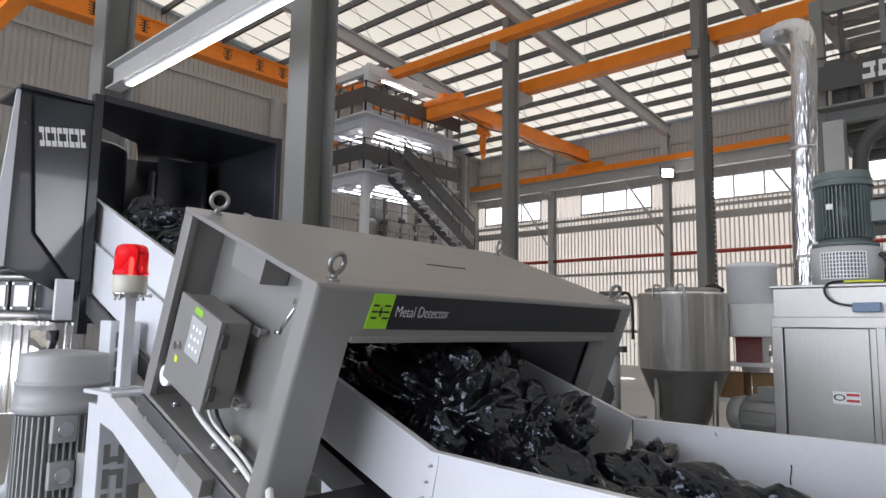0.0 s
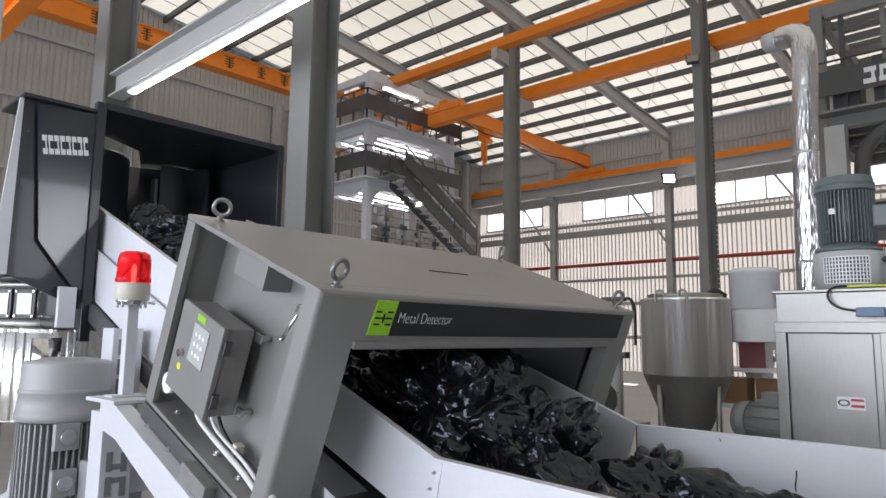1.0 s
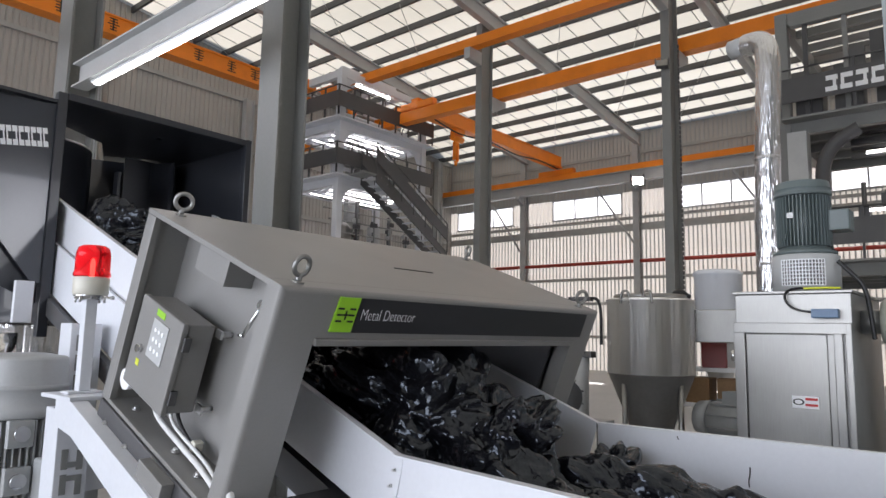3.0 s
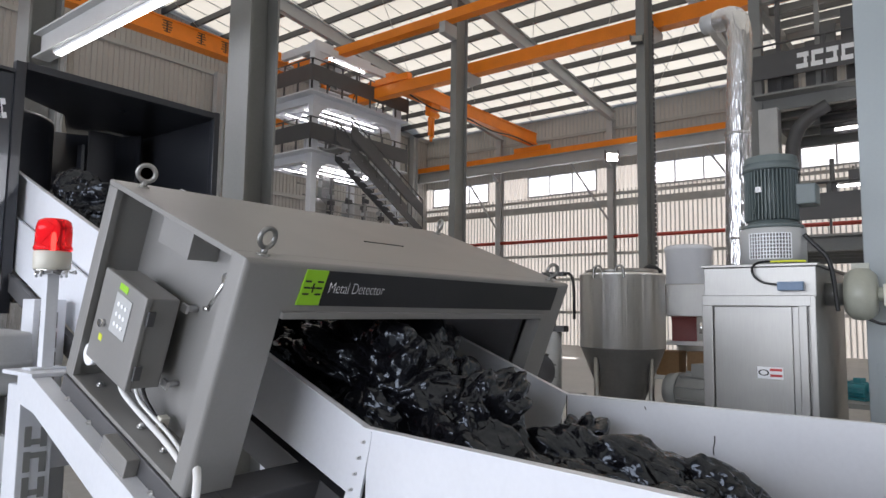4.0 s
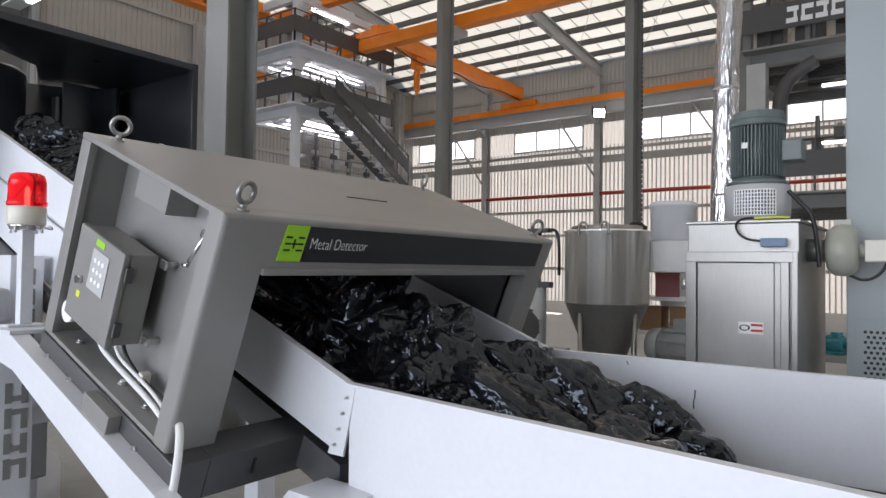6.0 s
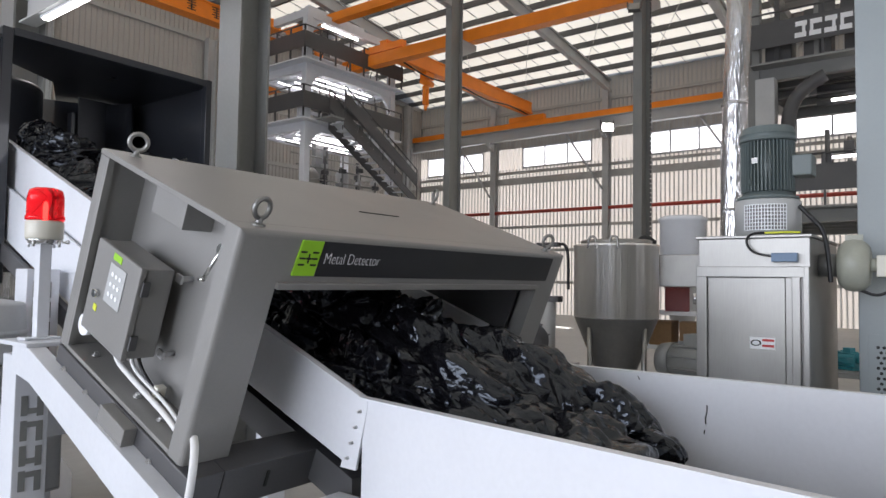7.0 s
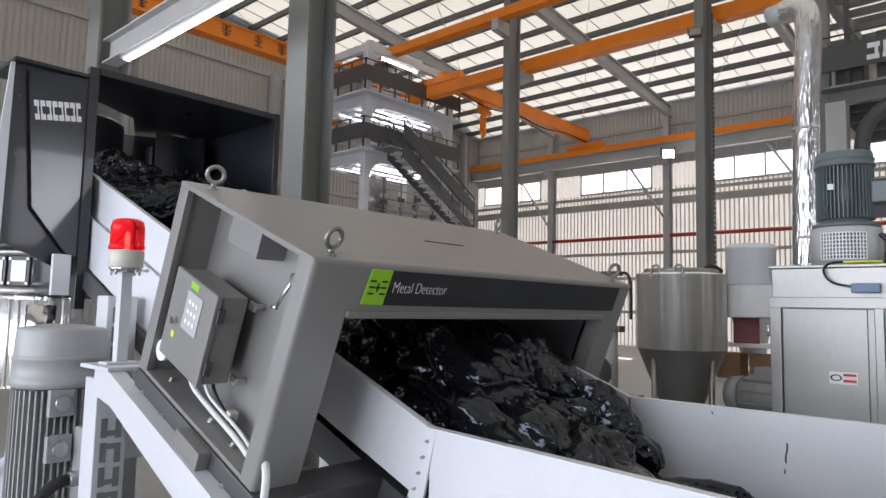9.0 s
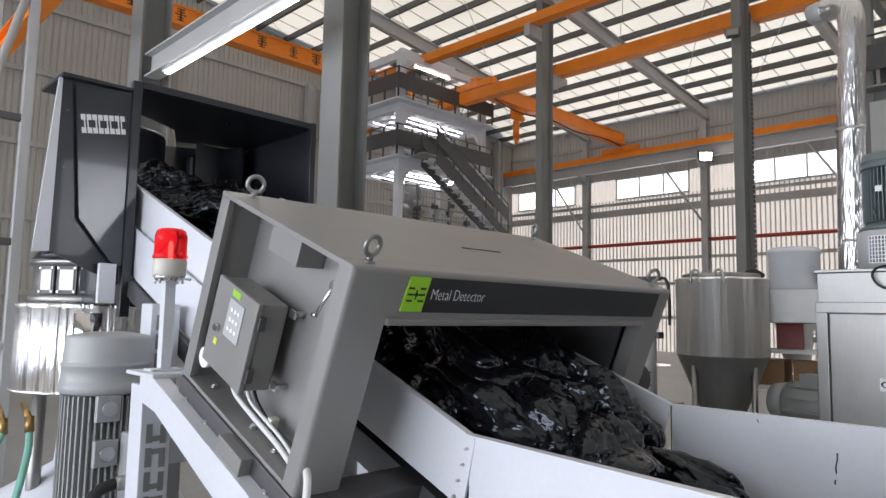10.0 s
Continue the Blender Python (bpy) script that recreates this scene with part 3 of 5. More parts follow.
def metal_detector():
    root = thing("metal_detector", "grey painted metal detector tunnel with a black label band", "metal detector", pose(1.11, 1.575, 1.694, 21, 0, 0))
    W, L, D = 1.675, 0.765, 0.65
    part("top_plate", box(0, W, 0.0605, L, -0.016, 0.001, 0.003), M_DET, root)
    part("slot_handle", box(0.72, 0.93, 0.335, 0.341, 0.0, 0.0035), M_INK, root, "thin dark slot line")
    # front frame: two posts and a header
    portal = prism([(0, -D), (0, 0.001), (W, 0.001), (W, -D), (1.52, -D), (1.52, -0.135), (0.145, -0.135), (0.145, -D)], "y", -0.004, 0.06)
    edge = [e for e in portal.edges if all(v.co.y < 0.03 for v in e.verts) and (all(v.co.z > -0.01 for v in e.verts) or all(v.co.x < 0.01 for v in e.verts) or all(v.co.x > W - 0.01 for v in e.verts))]
    bmesh.ops.bevel(portal, geom=edge, offset=0.014, segments=4, affect="EDGES", profile=0.5)
    part("front_frame", portal, M_DET, root)
    lip = box(0.1455, 1.5195, -0.014, 0.07, -0.155, -0.1355, 0.004)
    part("header_lip", lip, M_DET, root)
    part("label_band", box(0.2695, 1.575, -0.0065, -0.0035, -0.117, -0.015), M_BAND, root, "black label band")
    sticker = part("sticker", prism([(0.194, -0.015), (0.269, -0.015), (0.262, -0.115), (0.185, -0.115)], "y", -0.0085, -0.0035), M_GREEN, root, "lime green sticker with a dark symbol")
    s = bmesh.new()
    for du in (0.0, 0.042):
        o = 0.196 + du
        for z in (-0.054, -0.072, -0.09):
            bx(s, o, o + 0.02, -0.0105, -0.0086, z + 0.0045, z + 0.0095)
    bx(s, 0.219, 0.235, -0.0105, -0.0086, -0.0675, -0.0625)
    bx(s, 0.225, 0.229, -0.0105, -0.0086, -0.078, -0.052)
    part("symbol", s, M_INK, sticker)
    lettering("Metal Detector", 0.048, pose(0.284, -0.0071, -0.079, 90, 0, 0), M_WHITEINK, root, "label_text", 0.0003, 0.222, -0.001)
    # rear frame
    part("rear_frame", box(0.0, 0.14, L - 0.05, L - 0.002, -D, -0.0165, 0.004), M_DET, root)
    part("rear_frame", box(W - 0.14, W, L - 0.05, L - 0.002, -D, -0.0165, 0.004), M_DET, root)
    part("rear_header", box(0.141, W - 0.141, L - 0.05, L - 0.002, -0.13, -0.0165, 0.003), M_DET, root)
    # side recess on the near side, with rims
    part("side_panel", box(0.13, 0.142, 0.06, L - 0.05, -D + 0.01, -0.017), M_DET, root)
    part("side_rim", box(0.0, 0.128, 0.061, L - 0.051, -D - 0.0, -D + 0.014, 0.003), M_DET, root)
    part("side_rim", box(0.0, 0.02, L - 0.06, L - 0.051, -D + 0.015, -0.0168), M_DET, root)
    part("far_side_panel", box(W - 0.03, W - 0.005, 0.061, L - 0.051, -D + 0.01, -0.017), M_DET, root)
    # tunnel inside in a darker grey than the outer faces
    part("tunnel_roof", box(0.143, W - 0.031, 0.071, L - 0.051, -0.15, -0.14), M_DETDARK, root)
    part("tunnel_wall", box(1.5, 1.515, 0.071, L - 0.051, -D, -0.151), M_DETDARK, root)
    part("junction_block", box(0.035, 0.129, 0.3, 0.47, -0.105, -0.018, 0.002), M_DET, root)
    k = bmesh.new()
    cy(k, (0.06, 0.13, -0.1), (0.129, 0.13, -0.1), 0.009, seg=12)
    cy(k, (0.055, 0.127, -0.09), (0.045, 0.165, -0.2), 0.0055, seg=8)
    cy(k, (0.045, 0.16, -0.196), (0.045, 0.18, -0.2), 0.006, seg=10)
    cy(k, (0.055, 0.11, -0.08), (0.055, 0.14, -0.1), 0.005, seg=8)
    cy(k, (0.05, 0.13, -0.1), (0.06, 0.13, -0.1), 0.017, seg=14)
    part("toggle_lever", k, M_CHROME, root, "chrome toggle lever")
    part("caution_tag", box(0.05, 0.055, 0.075, 0.125, -0.13, -0.03), M_WHITEINK, root, "small pale tag")
    d = bmesh.new()
    cy(d, (0.01, 0.66, -0.545), (0.03, 0.66, -0.545), 0.034, seg=24)
    part("cover_cap", d, M_WHITEINK, root, "round white cover cap")
    # control box
    cb = part("control_box", box(0.0, 0.085, 0.357, 0.613, -0.52, -0.245, 0.006), M_DET, root, "grey control enclosure")
    part("box_lid", box(-0.02, -0.001, 0.352, 0.618, -0.525, -0.24, 0.005), M_DET, cb)
    part("keypad", box(-0.023, -0.0202, 0.42, 0.515, -0.4, -0.28, 0.001), M_COLLIGHT, cb, "pale keypad with buttons")
    for i in range(3):
        for j in range(3):
            part("button", cyl((-0.025, 0.445 + 0.022 * i, -0.31 - 0.03 * j), (-0.0225, 0.445 + 0.022 * i, -0.31 - 0.03 * j), 0.007, seg=10), M_WHITEINK, cb)
    part("label", box(-0.0215, -0.0202, 0.46, 0.51, -0.27, -0.25), M_GREEN, cb)
    part("key_switch", cyl((-0.034, 0.555, -0.395), (-0.019, 0.555, -0.395), 0.012, seg=16), M_CHROME, cb, "chrome key switch")
    part("warning_label", box(-0.0215, -0.0202, 0.545, 0.565, -0.45, -0.43), M_YELLOW, cb, "small yellow warning label")
    for w in (-0.3, -0.465):
        part("hinge", box(-0.01, 0.012, 0.342, 0.351, w - 0.022, w + 0.022, 0.002), M_DETDARK, cb)
    for w in (-0.262, -0.5):
        b = bmesh.new()
        cy(b, (0.09, 0.335, w), (0.129, 0.335, w), 0.009, seg=10)
        bx(b, 0.086, 0.094, 0.322, 0.352, w - 0.012, w + 0.012)
        part("mounting_lug", b, M_BOLT, cb)
    # cables out of the box along the bottom
    part("cable", tube([(0.04, 0.5, -0.52), (0.045, 0.5, -0.585), (0.06, 0.42, -0.61), (0.06, 0.3, -0.615), (0.05, 0.18, -0.61), (0.05, 0.07, -0.63)], 0.0085, 8, 4), M_CABLE, root, "white sheathed cable")
    part("cable", tube([(0.05, 0.43, -0.52), (0.06, 0.42, -0.58), (0.075, 0.33, -0.6), (0.07, 0.2, -0.6), (0.06, 0.08, -0.62)], 0.006, 8, 4), M_CABLE, root, "white sheathed cable")
    part("cable", tube([(0.055, 0.4, -0.52), (0.07, 0.39, -0.57), (0.08, 0.32, -0.6), (0.085, 0.25, -0.61)], 0.006, 8, 4), M_RUBBER, root, "black cable")
    for v in (0.3, 0.14):
        part("cable_clip", box(0.075, 0.105, v - 0.012, v + 0.012, -0.63, -0.585, 0.004), M_CREAM, root)
    part("cable", tube([(0.02, -0.003, -0.57), (0.0, -0.045, -0.575), (-0.005, -0.07, -0.64), (0.0, -0.075, -0.75), (0.02, -0.05, -0.95)], 0.011, 8, 4), M_CABLE, root, "white sheathed cable looping down")
    for v, w in ((0.62, -0.635), (0.34, -0.635), (0.2, -0.635)):
        bolt(root, pose(0.05, v, w), 0.008)
    for u, v, t in ((0.08, 0.045, 8), (W - 0.1, 0.045, -20), (0.08, L - 0.055, -25), (W - 0.1, L - 0.055, 60)):
        eyebolt(root, u, v, t)
    # channel under the detector
    part("base_channel", box(-0.006, 0.1, -0.06, L - 0.012, -0.775, -D - 0.002, 0.004), M_DETDARK, root, "dark grey base channel")
    part("cross_channel", box(0.101, W, -0.06, 0.05, -0.775, -D - 0.002, 0.004), M_DETDARK, root)
    part("slot_mark", box(0.247, 0.256, -0.064, -0.0605, -0.735, -0.685), M_INK, root)
    part("clamp_block", box(-0.045, -0.0065, 0.21, 0.36, -0.76, -0.655, 0.003), M_DET, root)
    for v in (0.68, 0.52, 0.12):
        bolt(root, pose(-0.0065, v, -0.71, 0, -90, 0), 0.008)


metal_detector()


# ---- conveyor ----
CA = math.radians(21.7)


def conveyor():
    root = thing("belt_conveyor", "white painted inclined belt conveyor with high side walls", "conveyor")
    y0, z0, y1 = 1.525, 1.252, 4.35
    rise = math.tan(CA)
    t = 0.006
    for x, y0, rise in ((1.5, 1.525, 0.395), (2.55, 1.46, 0.386)):
        o = [(y0, z0), (y1, z0 + (y1 - y0) * rise), (y1, z0 + (y1 - y0) * rise - 0.25), (y0 + 0.06, z0 - 0.2)]
        s = 1 if x > 2 else -1
        part("side_wall", prism(o, "x", x - t / 2, x + t / 2), M_WHITE, root)
        fl = [(y0, z0), (y1, z0 + (y1 - y0) * rise), (y1, z0 + (y1 - y0) * rise - 0.006), (y0, z0 - 0.006)]
        part("top_flange", prism(fl, "x", min(x, x + s * 0.022), max(x, x + s * 0.022)), M_WHITE, root)
    y0, rise = 1.5, math.tan(CA)
    foot, top = z0 - 0.21 - 0.3 * rise, z0 + (y1 - y0) * rise - 0.21
    belt = [(y0 - 0.3, foot), (y1, top), (y1, top - 0.012), (y0 - 0.3, foot - 0.012)]
    part("belt", prism(belt, "x", 1.506, 2.544), M_BELT, root, "black rubber belt")
    under = [(y0 + 0.1, z0 - 0.25), (y1, z0 + (y1 - y0) * rise - 0.29), (y1, z0 + (y1 - y0) * rise - 0.4), (y0 + 0.1, z0 - 0.36)]
    part("underpan", prism(under, "x", 1.53, 2.52), M_DETDARK, root, "dark underside pan")
    # level infeed, flaring on the near side
    far = prism([(1.46, 1.252), (-1.6, 1.252), (-1.6, 0.82), (1.3, 0.82), (1.46, 0.98)], "x", 2.55, 2.556)
    part("infeed_wall", far, M_WHITE, root)
    part("infeed_flange", box(2.553, 2.585, -1.6, 1.46, 1.246, 1.2525), M_WHITE, root)
    bm = bmesh.new()
    a, b = (1.497, 1.525), (1.2, -0.55)
    n = Vector((b[1] - a[1], a[0] - b[0], 0)).normalized() * 0.006
    for z0_, z1_, wdt in ((0.9, 1.252, 1.0), (1.246, 1.2525, 4.5)):
        q = n * wdt
        lo = [(a[0], a[1]), (b[0], b[1]), (b[0] + q.x, b[1] + q.y), (a[0] + q.x, a[1] + q.y)]
        vs = [bm.verts.new((*p, z)) for z in (z0_, z1_) for p in lo]
        for f in ((3, 2, 1, 0), (4, 5, 6, 7), (0, 1, 5, 4), (1, 2, 6, 5), (2, 3, 7, 6), (3, 0, 4, 7)):
            bm.faces.new([vs[i] for i in f])
    bmesh.ops.recalc_face_normals(bm, faces=bm.faces[:])
    part("infeed_wall", bm, M_WHITE, root)
    part("infeed_belt", box(1.5, 2.545, -1.6, 1.199, 0.911, 0.923), M_BELT, root, "black rubber belt")
    part("infeed_floor", box(1.2, 2.545, -1.6, 1.2, 0.865, 0.9), M_WHITE, root)
    part("joint_flange", prism([(1.502, 1.235), (1.512, 1.247), (1.535, 1.247), (1.605, 1.045), (1.545, 1.045)], "x", 1.486, 1.494), M_WHITE, root)
    for i in range(4):
        bolt(root, pose(1.4855, 1.53 + 0.015 * i, 1.21 - 0.045 * i, 0, -90, 0), 0.0036)
    part("corner_gusset", prism([(1.42, 0.97), (1.42, 0.62), (1.78, 0.62), (1.78, 0.8), (1.62, 0.97)], "x", 1.36, 1.5), M_WHITE, root)
    part("wall_seam", prism([(1.461, 1.25), (1.464, 1.25), (1.464, 1.0), (1.461, 1.0)], "x", 2.545, 2.5495), M_INK, root)
    part("scuff_mark", tube([(2.548, 0.902, 1.16), (2.548, 0.902, 1.135), (2.548, 0.908, 1.118), (2.548, 0.906, 1.095)], 0.0022, 6, 2), M_INK, root)
    part("scuff_mark", tube([(2.548, 0.91, 1.075), (2.548, 0.912, 1.06)], 0.0022, 6, 1), M_INK, root)
    part("scuff_mark", prism([(1.146, 1.236), (1.149, 1.236), (1.144, 1.224), (1.141, 1.224)], "x", 2.5475, 2.5495), M_INK, root)
    # frame: stringer, posts with painted letters
    st = [(1.75, 0.83), (3.9, 1.7), (3.9, 1.58), (1.75, 0.68)]
    part("stringer", prism([(1.45, 0.89), (2.62, 1.335), (2.745, 1.335), (2.745, 1.25), (2.6, 1.225), (1.45, 0.73)], "x", 1.055, 1.11), M_FRAME, root)
    part("stringer", prism([(p, q) for p, q in st], "x", 2.56, 2.66), M_FRAME, root)
    part("skirt_plate", prism([(2.6, 1.452), (4.1, 2.044), (4.1, 1.78), (2.6, 1.17)], "x", 1.47, 1.482), M_FRAME, root)
    # dark bar stands in for the shaded gap under the skirt plate
    part("stringer", prism([(2.75, 1.22), (4.1, 1.77), (4.1, 1.68), (2.75, 1.13)], "x", 1.44, 1.469), M_DETDARK, root)
    post = part("post", box(1.07, 1.18, 2.75, 2.865, 0.0, 1.3, 0.004), M_FRAME, root)
    m = pose(1.09, 2.748, 1.16, 90, 90, 0)
    brand_bars(4, 0.072, m, M_COL, post, "painted_mark", 0.34, 0.001)
    post = part("post", box(1.3, 1.43, 3.3, 3.42, 0.0, 1.6, 0.004), M_FRAME, root)
    brand_bars(4, 0.072, pose(1.325, 3.298, 1.55, 90, 90, 0), M_COL, post, "painted_mark", 0.34, 0.001)
    part("foot_plate", box(1.0, 1.2, 2.7, 2.91, 0.0, 0.015), M_FRAME, root)
    part("foot_plate", box(1.26, 1.47, 3.26, 3.46, 0.0, 0.015), M_FRAME, root)
    part("post", box(2.58, 2.7, 3.3, 3.42, 0.0, 1.5, 0.004), M_FRAME, root)
    part("post", box(1.36, 1.46, -0.3, -0.2, 0.0, 0.864, 0.004), M_FRAME, root)
    part("post", box(2.46, 2.55, -0.3, -0.2, 0.0, 0.864, 0.004), M_FRAME, root)
    part("post", box(1.5, 1.6, 1.55, 1.65, 0.0, 0.84, 0.004), M_FRAME, root)
    part("cross_brace", box(1.17, 1.5, 2.78, 2.84, 1.0, 1.1, 0.004), M_FRAME, root)
    part("beacon_shelf", box(1.05, 1.24, 2.62, 2.87, 1.3355, 1.35, 0.003), M_FRAME, root)


conveyor()


def beacon():
    root = thing("warning_beacon", "red rotating warning beacon on a white square post", "warning light", pose(1.145, 2.76, 1.3505))
    part("post", box(-0.02, 0.02, -0.02, 0.02, 0.008, 0.335, 0.003), M_FRAME, root)
    part("foot", box(-0.06, 0.06, -0.035, 0.035, 0.0, 0.008, 0.002), M_FRAME, root)
    part("collar", lathe([(0.03, 0.33), (0.052, 0.335), (0.052, 0.343), (0.058, 0.348)], 24), M_CHROME, root)
    part("housing", lathe([(0.056, 0.348), (0.06, 0.355), (0.061, 0.41), (0.058, 0.414)], 32), M_CREAM, root, "cream plastic housing")
    part("lens", lathe([(0.057, 0.4145), (0.0625, 0.418), (0.0625, 0.43), (0.059, 0.434), (0.058, 0.5), (0.052, 0.522), (0.038, 0.53), (0.015, 0.532)], 36), M_REDGLASS, root, "red translucent lens")
    part("lamp", lathe([(0.006, 0.42), (0.007, 0.455), (0.005, 0.475), (0.002, 0.48)], 12), glowing("beacon_lamp", (1.0, 0.2, 0.12), 5), root)
    for a in range(4):
        c, s = math.cos(a * 1.57 + 0.6), math.sin(a * 1.57 + 0.6)
        part("screw", cyl((0.056 * c, 0.056 * s, 0.322), (0.056 * c, 0.056 * s, 0.346), 0.005, seg=8), M_BOLT, root)
    part("wire", tube([(0.05, -0.02, 0.345), (0.075, -0.025, 0.335), (0.07, -0.03, 0.35), (0.045, -0.04, 0.338)], 0.003, 6, 3), M_BOLT, root)


beacon()


# ---- hood, compactor vessel and motor ----
def hood():
    root = thing("feeding_hood", "black painted feed hood with an open mouth and lettered panel", "machine hood")
    y = 4.0
    part("mouth_frame", box(1.405, 1.455, y, y + 0.05, 1.53, 2.83, 0.004), M_HOOD, root)
    part("mouth_frame", box(2.56, 2.6, y, y + 0.05, 2.0, 2.84, 0.004), M_HOOD, root)
    part("mouth_frame", box(1.456, 2.559, y, y + 0.05, 2.795, 2.835, 0.004), M_HOOD, root)
    part("side_plate", box(1.41, 1.42, y + 0.051, y + 1.25, 1.6, 2.3), M_HOOD, root)
    part("side_plate", box(2.585, 2.595, y + 0.051, y + 1.3, 1.9, 2.835), M_HOOD, root)
    part("roof_plate", prism([(1.75, y + 0.051), (2.595, y + 0.051), (2.595, y + 1.3), (2.2, y + 1.3), (1.95, y + 0.75), (1.42, y + 0.4), (1.42, y + 0.051)], "z", 2.8, 2.812), M_HOOD, root)
    bm = bmesh.new()
    cx, cyy, r = 1.85, y + 0.72, 0.62
    arc = [(cx + r * math.cos(a), cyy + 0.75 * r * math.sin(a)) for a in np.linspace(math.radians(195), math.radians(5), 28)]
    lo = [bm.verts.new((p[0], p[1], 1.9)) for p in arc]
    hi = [bm.verts.new((p[0], p[1], 2.68 + 0.1 * max(0, min(1, (p[0] - 1.7) / 0.3)))) for p in arc]
    for i in range(len(arc) - 1):
        f = bm.faces.new((lo[i], lo[i + 1], hi[i + 1], hi[i]))
        f.smooth = True
    shell = part("drum_shell", bm, M_HOOD, root)
    sol = shell.modifiers.new("thickness", "SOLIDIFY")
    sol.thickness = 0.02
    part("back_plate", box(2.2, 2.58, y + 0.95, y + 0.965, 1.95, 2.79), M_HOOD, root)
    part("inner_rib", box(2.05, 2.07, y + 0.7, y + 0.76, 2.2, 2.62), M_HOOD, root)
    pl = prism([(1.125, 2.735), (1.404, 2.76), (1.404, 1.8), (1.35, 1.82), (1.18, 2.04)], "y", y + 0.015, y + 0.03)
    panel = part("name_panel", pl, M_PANEL, root, "glossy blue-black panel with a white mark")
    brand_bars(8, 0.1, pose(1.166, y + 0.0135, 2.485, 90, -9, 0), M_WHITEINK, panel, "white_mark", 0.226, 0.001)
    part("panel_cap", prism([(1.055, y + 0.0), (1.404, y + 0.0), (1.404, y + 0.4), (1.055, y + 0.4)], "z", 2.765, 2.782), M_HOOD, root)
    part("front_cover", prism([(1.068, 2.764), (1.404, 2.764), (1.404, 1.7), (1.3, 1.75), (1.062, 1.86)], "y", y + 0.05, y + 0.06), M_HOOD, root)
    # pale paint stands in for the bright light on the hood's left edge
    part("lit_side_cover", prism([(1.05, 2.764), (1.0675, 2.764), (1.0615, 1.86), (0.985, 1.85)], "y", y + 0.045, y + 0.06), M_FRAME, root, "side cover, pale for the light on it")
    part("inspection_flap", box(1.285, 1.37, y - 0.02, y + 0.012, 1.6, 1.81, 0.004), M_WHITE, root, "white inspection flap")
    for z in (2.3, 2.6):
        part("cover_bolt", cyl((1.1, y + 0.045, z), (1.1, y + 0.05, z), 0.006, seg=8), M_DETDARK, root)
    part("outlet_pipe", cyl((1.29, y + 0.12, 1.3), (1.29, y + 0.12, 1.548), 0.07), M_STEEL, root, "polished steel pipe")


hood()


def vessel():
    root = thing("compactor_vessel", "tall polished steel compactor vessel with a black neck", "vessel", pose(1.62, 5.0, 0))
    part("body", lathe([(0.46, 1.06), (0.475, 1.065), (0.475, 1.075), (0.46, 1.08), (0.46, 1.57), (0.47, 1.585), (0.46, 1.6)], 64), M_VESSEL, root)
    part("ring", lathe([(0.405, 1.601), (0.41, 1.64), (0.385, 1.65), (0.385, 1.83), (0.41, 1.84), (0.405, 1.87)], 48), M_STEELDULL, root, "steel flanged window ring")
    for a in (205, 225, 245, 265):
        c, s = math.cos(radians(a)), math.sin(radians(a))
        m = pose(0.386 * c, 0.386 * s, 1.74, 0, 0, a)
        f = bmesh.new()
        bx(f, -0.004, 0.012, -0.06, 0.06, -0.085, 0.085, m)
        port = part("port", f, M_DETDARK, root)
        g = bmesh.new()
        bx(g, 0.0125, 0.016, -0.042, 0.042, -0.062, 0.062, m)
        part("port_glass", g, M_STEELDULL, port)
        for dy in (-0.05, 0.05):
            for dz in (-0.072, 0.072):
                b = bmesh.new()
                cy(b, m @ Vector((0.011, dy, dz)), m @ Vector((0.02, dy, dz)), 0.007, seg=6)
                part("bolt", b, M_BOLT, port)
    part("pedestal", lathe([(0.6, 0.0), (0.6, 0.3), (0.52, 0.42), (0.2, 0.6), (0.16, 1.058)], 32), M_FRAME, root, "white painted pedestal")
    part("neck", lathe([(0.4, 1.872), (0.36, 1.93), (0.35, 2.0), (0.35, 2.74), (0.34, 2.76)], 48), M_HOOD, root, "glossy black neck")
    for a in (200, 250, 320):
        c, s = math.cos(radians(a)), math.sin(radians(a))
        part("leg", cyl((0.36 * c, 0.36 * s, 0), (0.36 * c, 0.36 * s, 1.065), 0.04, seg=12), M_STEELDULL, root)


vessel()


def big_motor(root, r, h, finmat, capmat):
    """Vertical finned motor standing at the root's origin, fan cowl on top."""
    part("cowl", lathe([(r * 1.0, h * 0.79), (r * 1.06, h * 0.795), (r * 1.06, h * 0.82), (r * 1.03, h * 0.824), (r * 1.02, h * 0.88), (r * 1.045, h * 0.883), (r * 1.045, h * 0.893), (r * 1.01, h * 0.896), (r * 1.008, h * 0.897), (r * 0.975, h * 0.978), (r * 0.97, h * 0.98), (r * 0.93, h * 0.986), (r * 0.92, h * 0.987), (r * 0.5, h * 0.998), (r * 0.1, h)], 48), capmat, root)
    part("core", cyl((0, 0, h * 0.1), (0, 0, h * 0.79), r * 0.82, seg=40), finmat, root)
    part("flange", lathe([(r * 0.85, 0), (r * 1.15, 0.0), (r * 1.15, h * 0.04), (r * 0.95, h * 0.06), (r * 0.9, h * 0.1)], 40), finmat, root)
    fm = None
    for i in range(44):
        a = 2 * math.pi * i / 44
        if fm is None:
            b = bmesh.new()
            bx(b, r * 0.8, r * 1.0, -r * 0.018, r * 0.018, h * 0.11, h * 0.785)
            fin = part("fin", b, finmat, root)
            fm = fin.data
        else:
            fin = new("fin", fm)
            fin.parent = root
            fin.matrix_basis = pose(0, 0, 0, 0, 0, math.degrees(a))


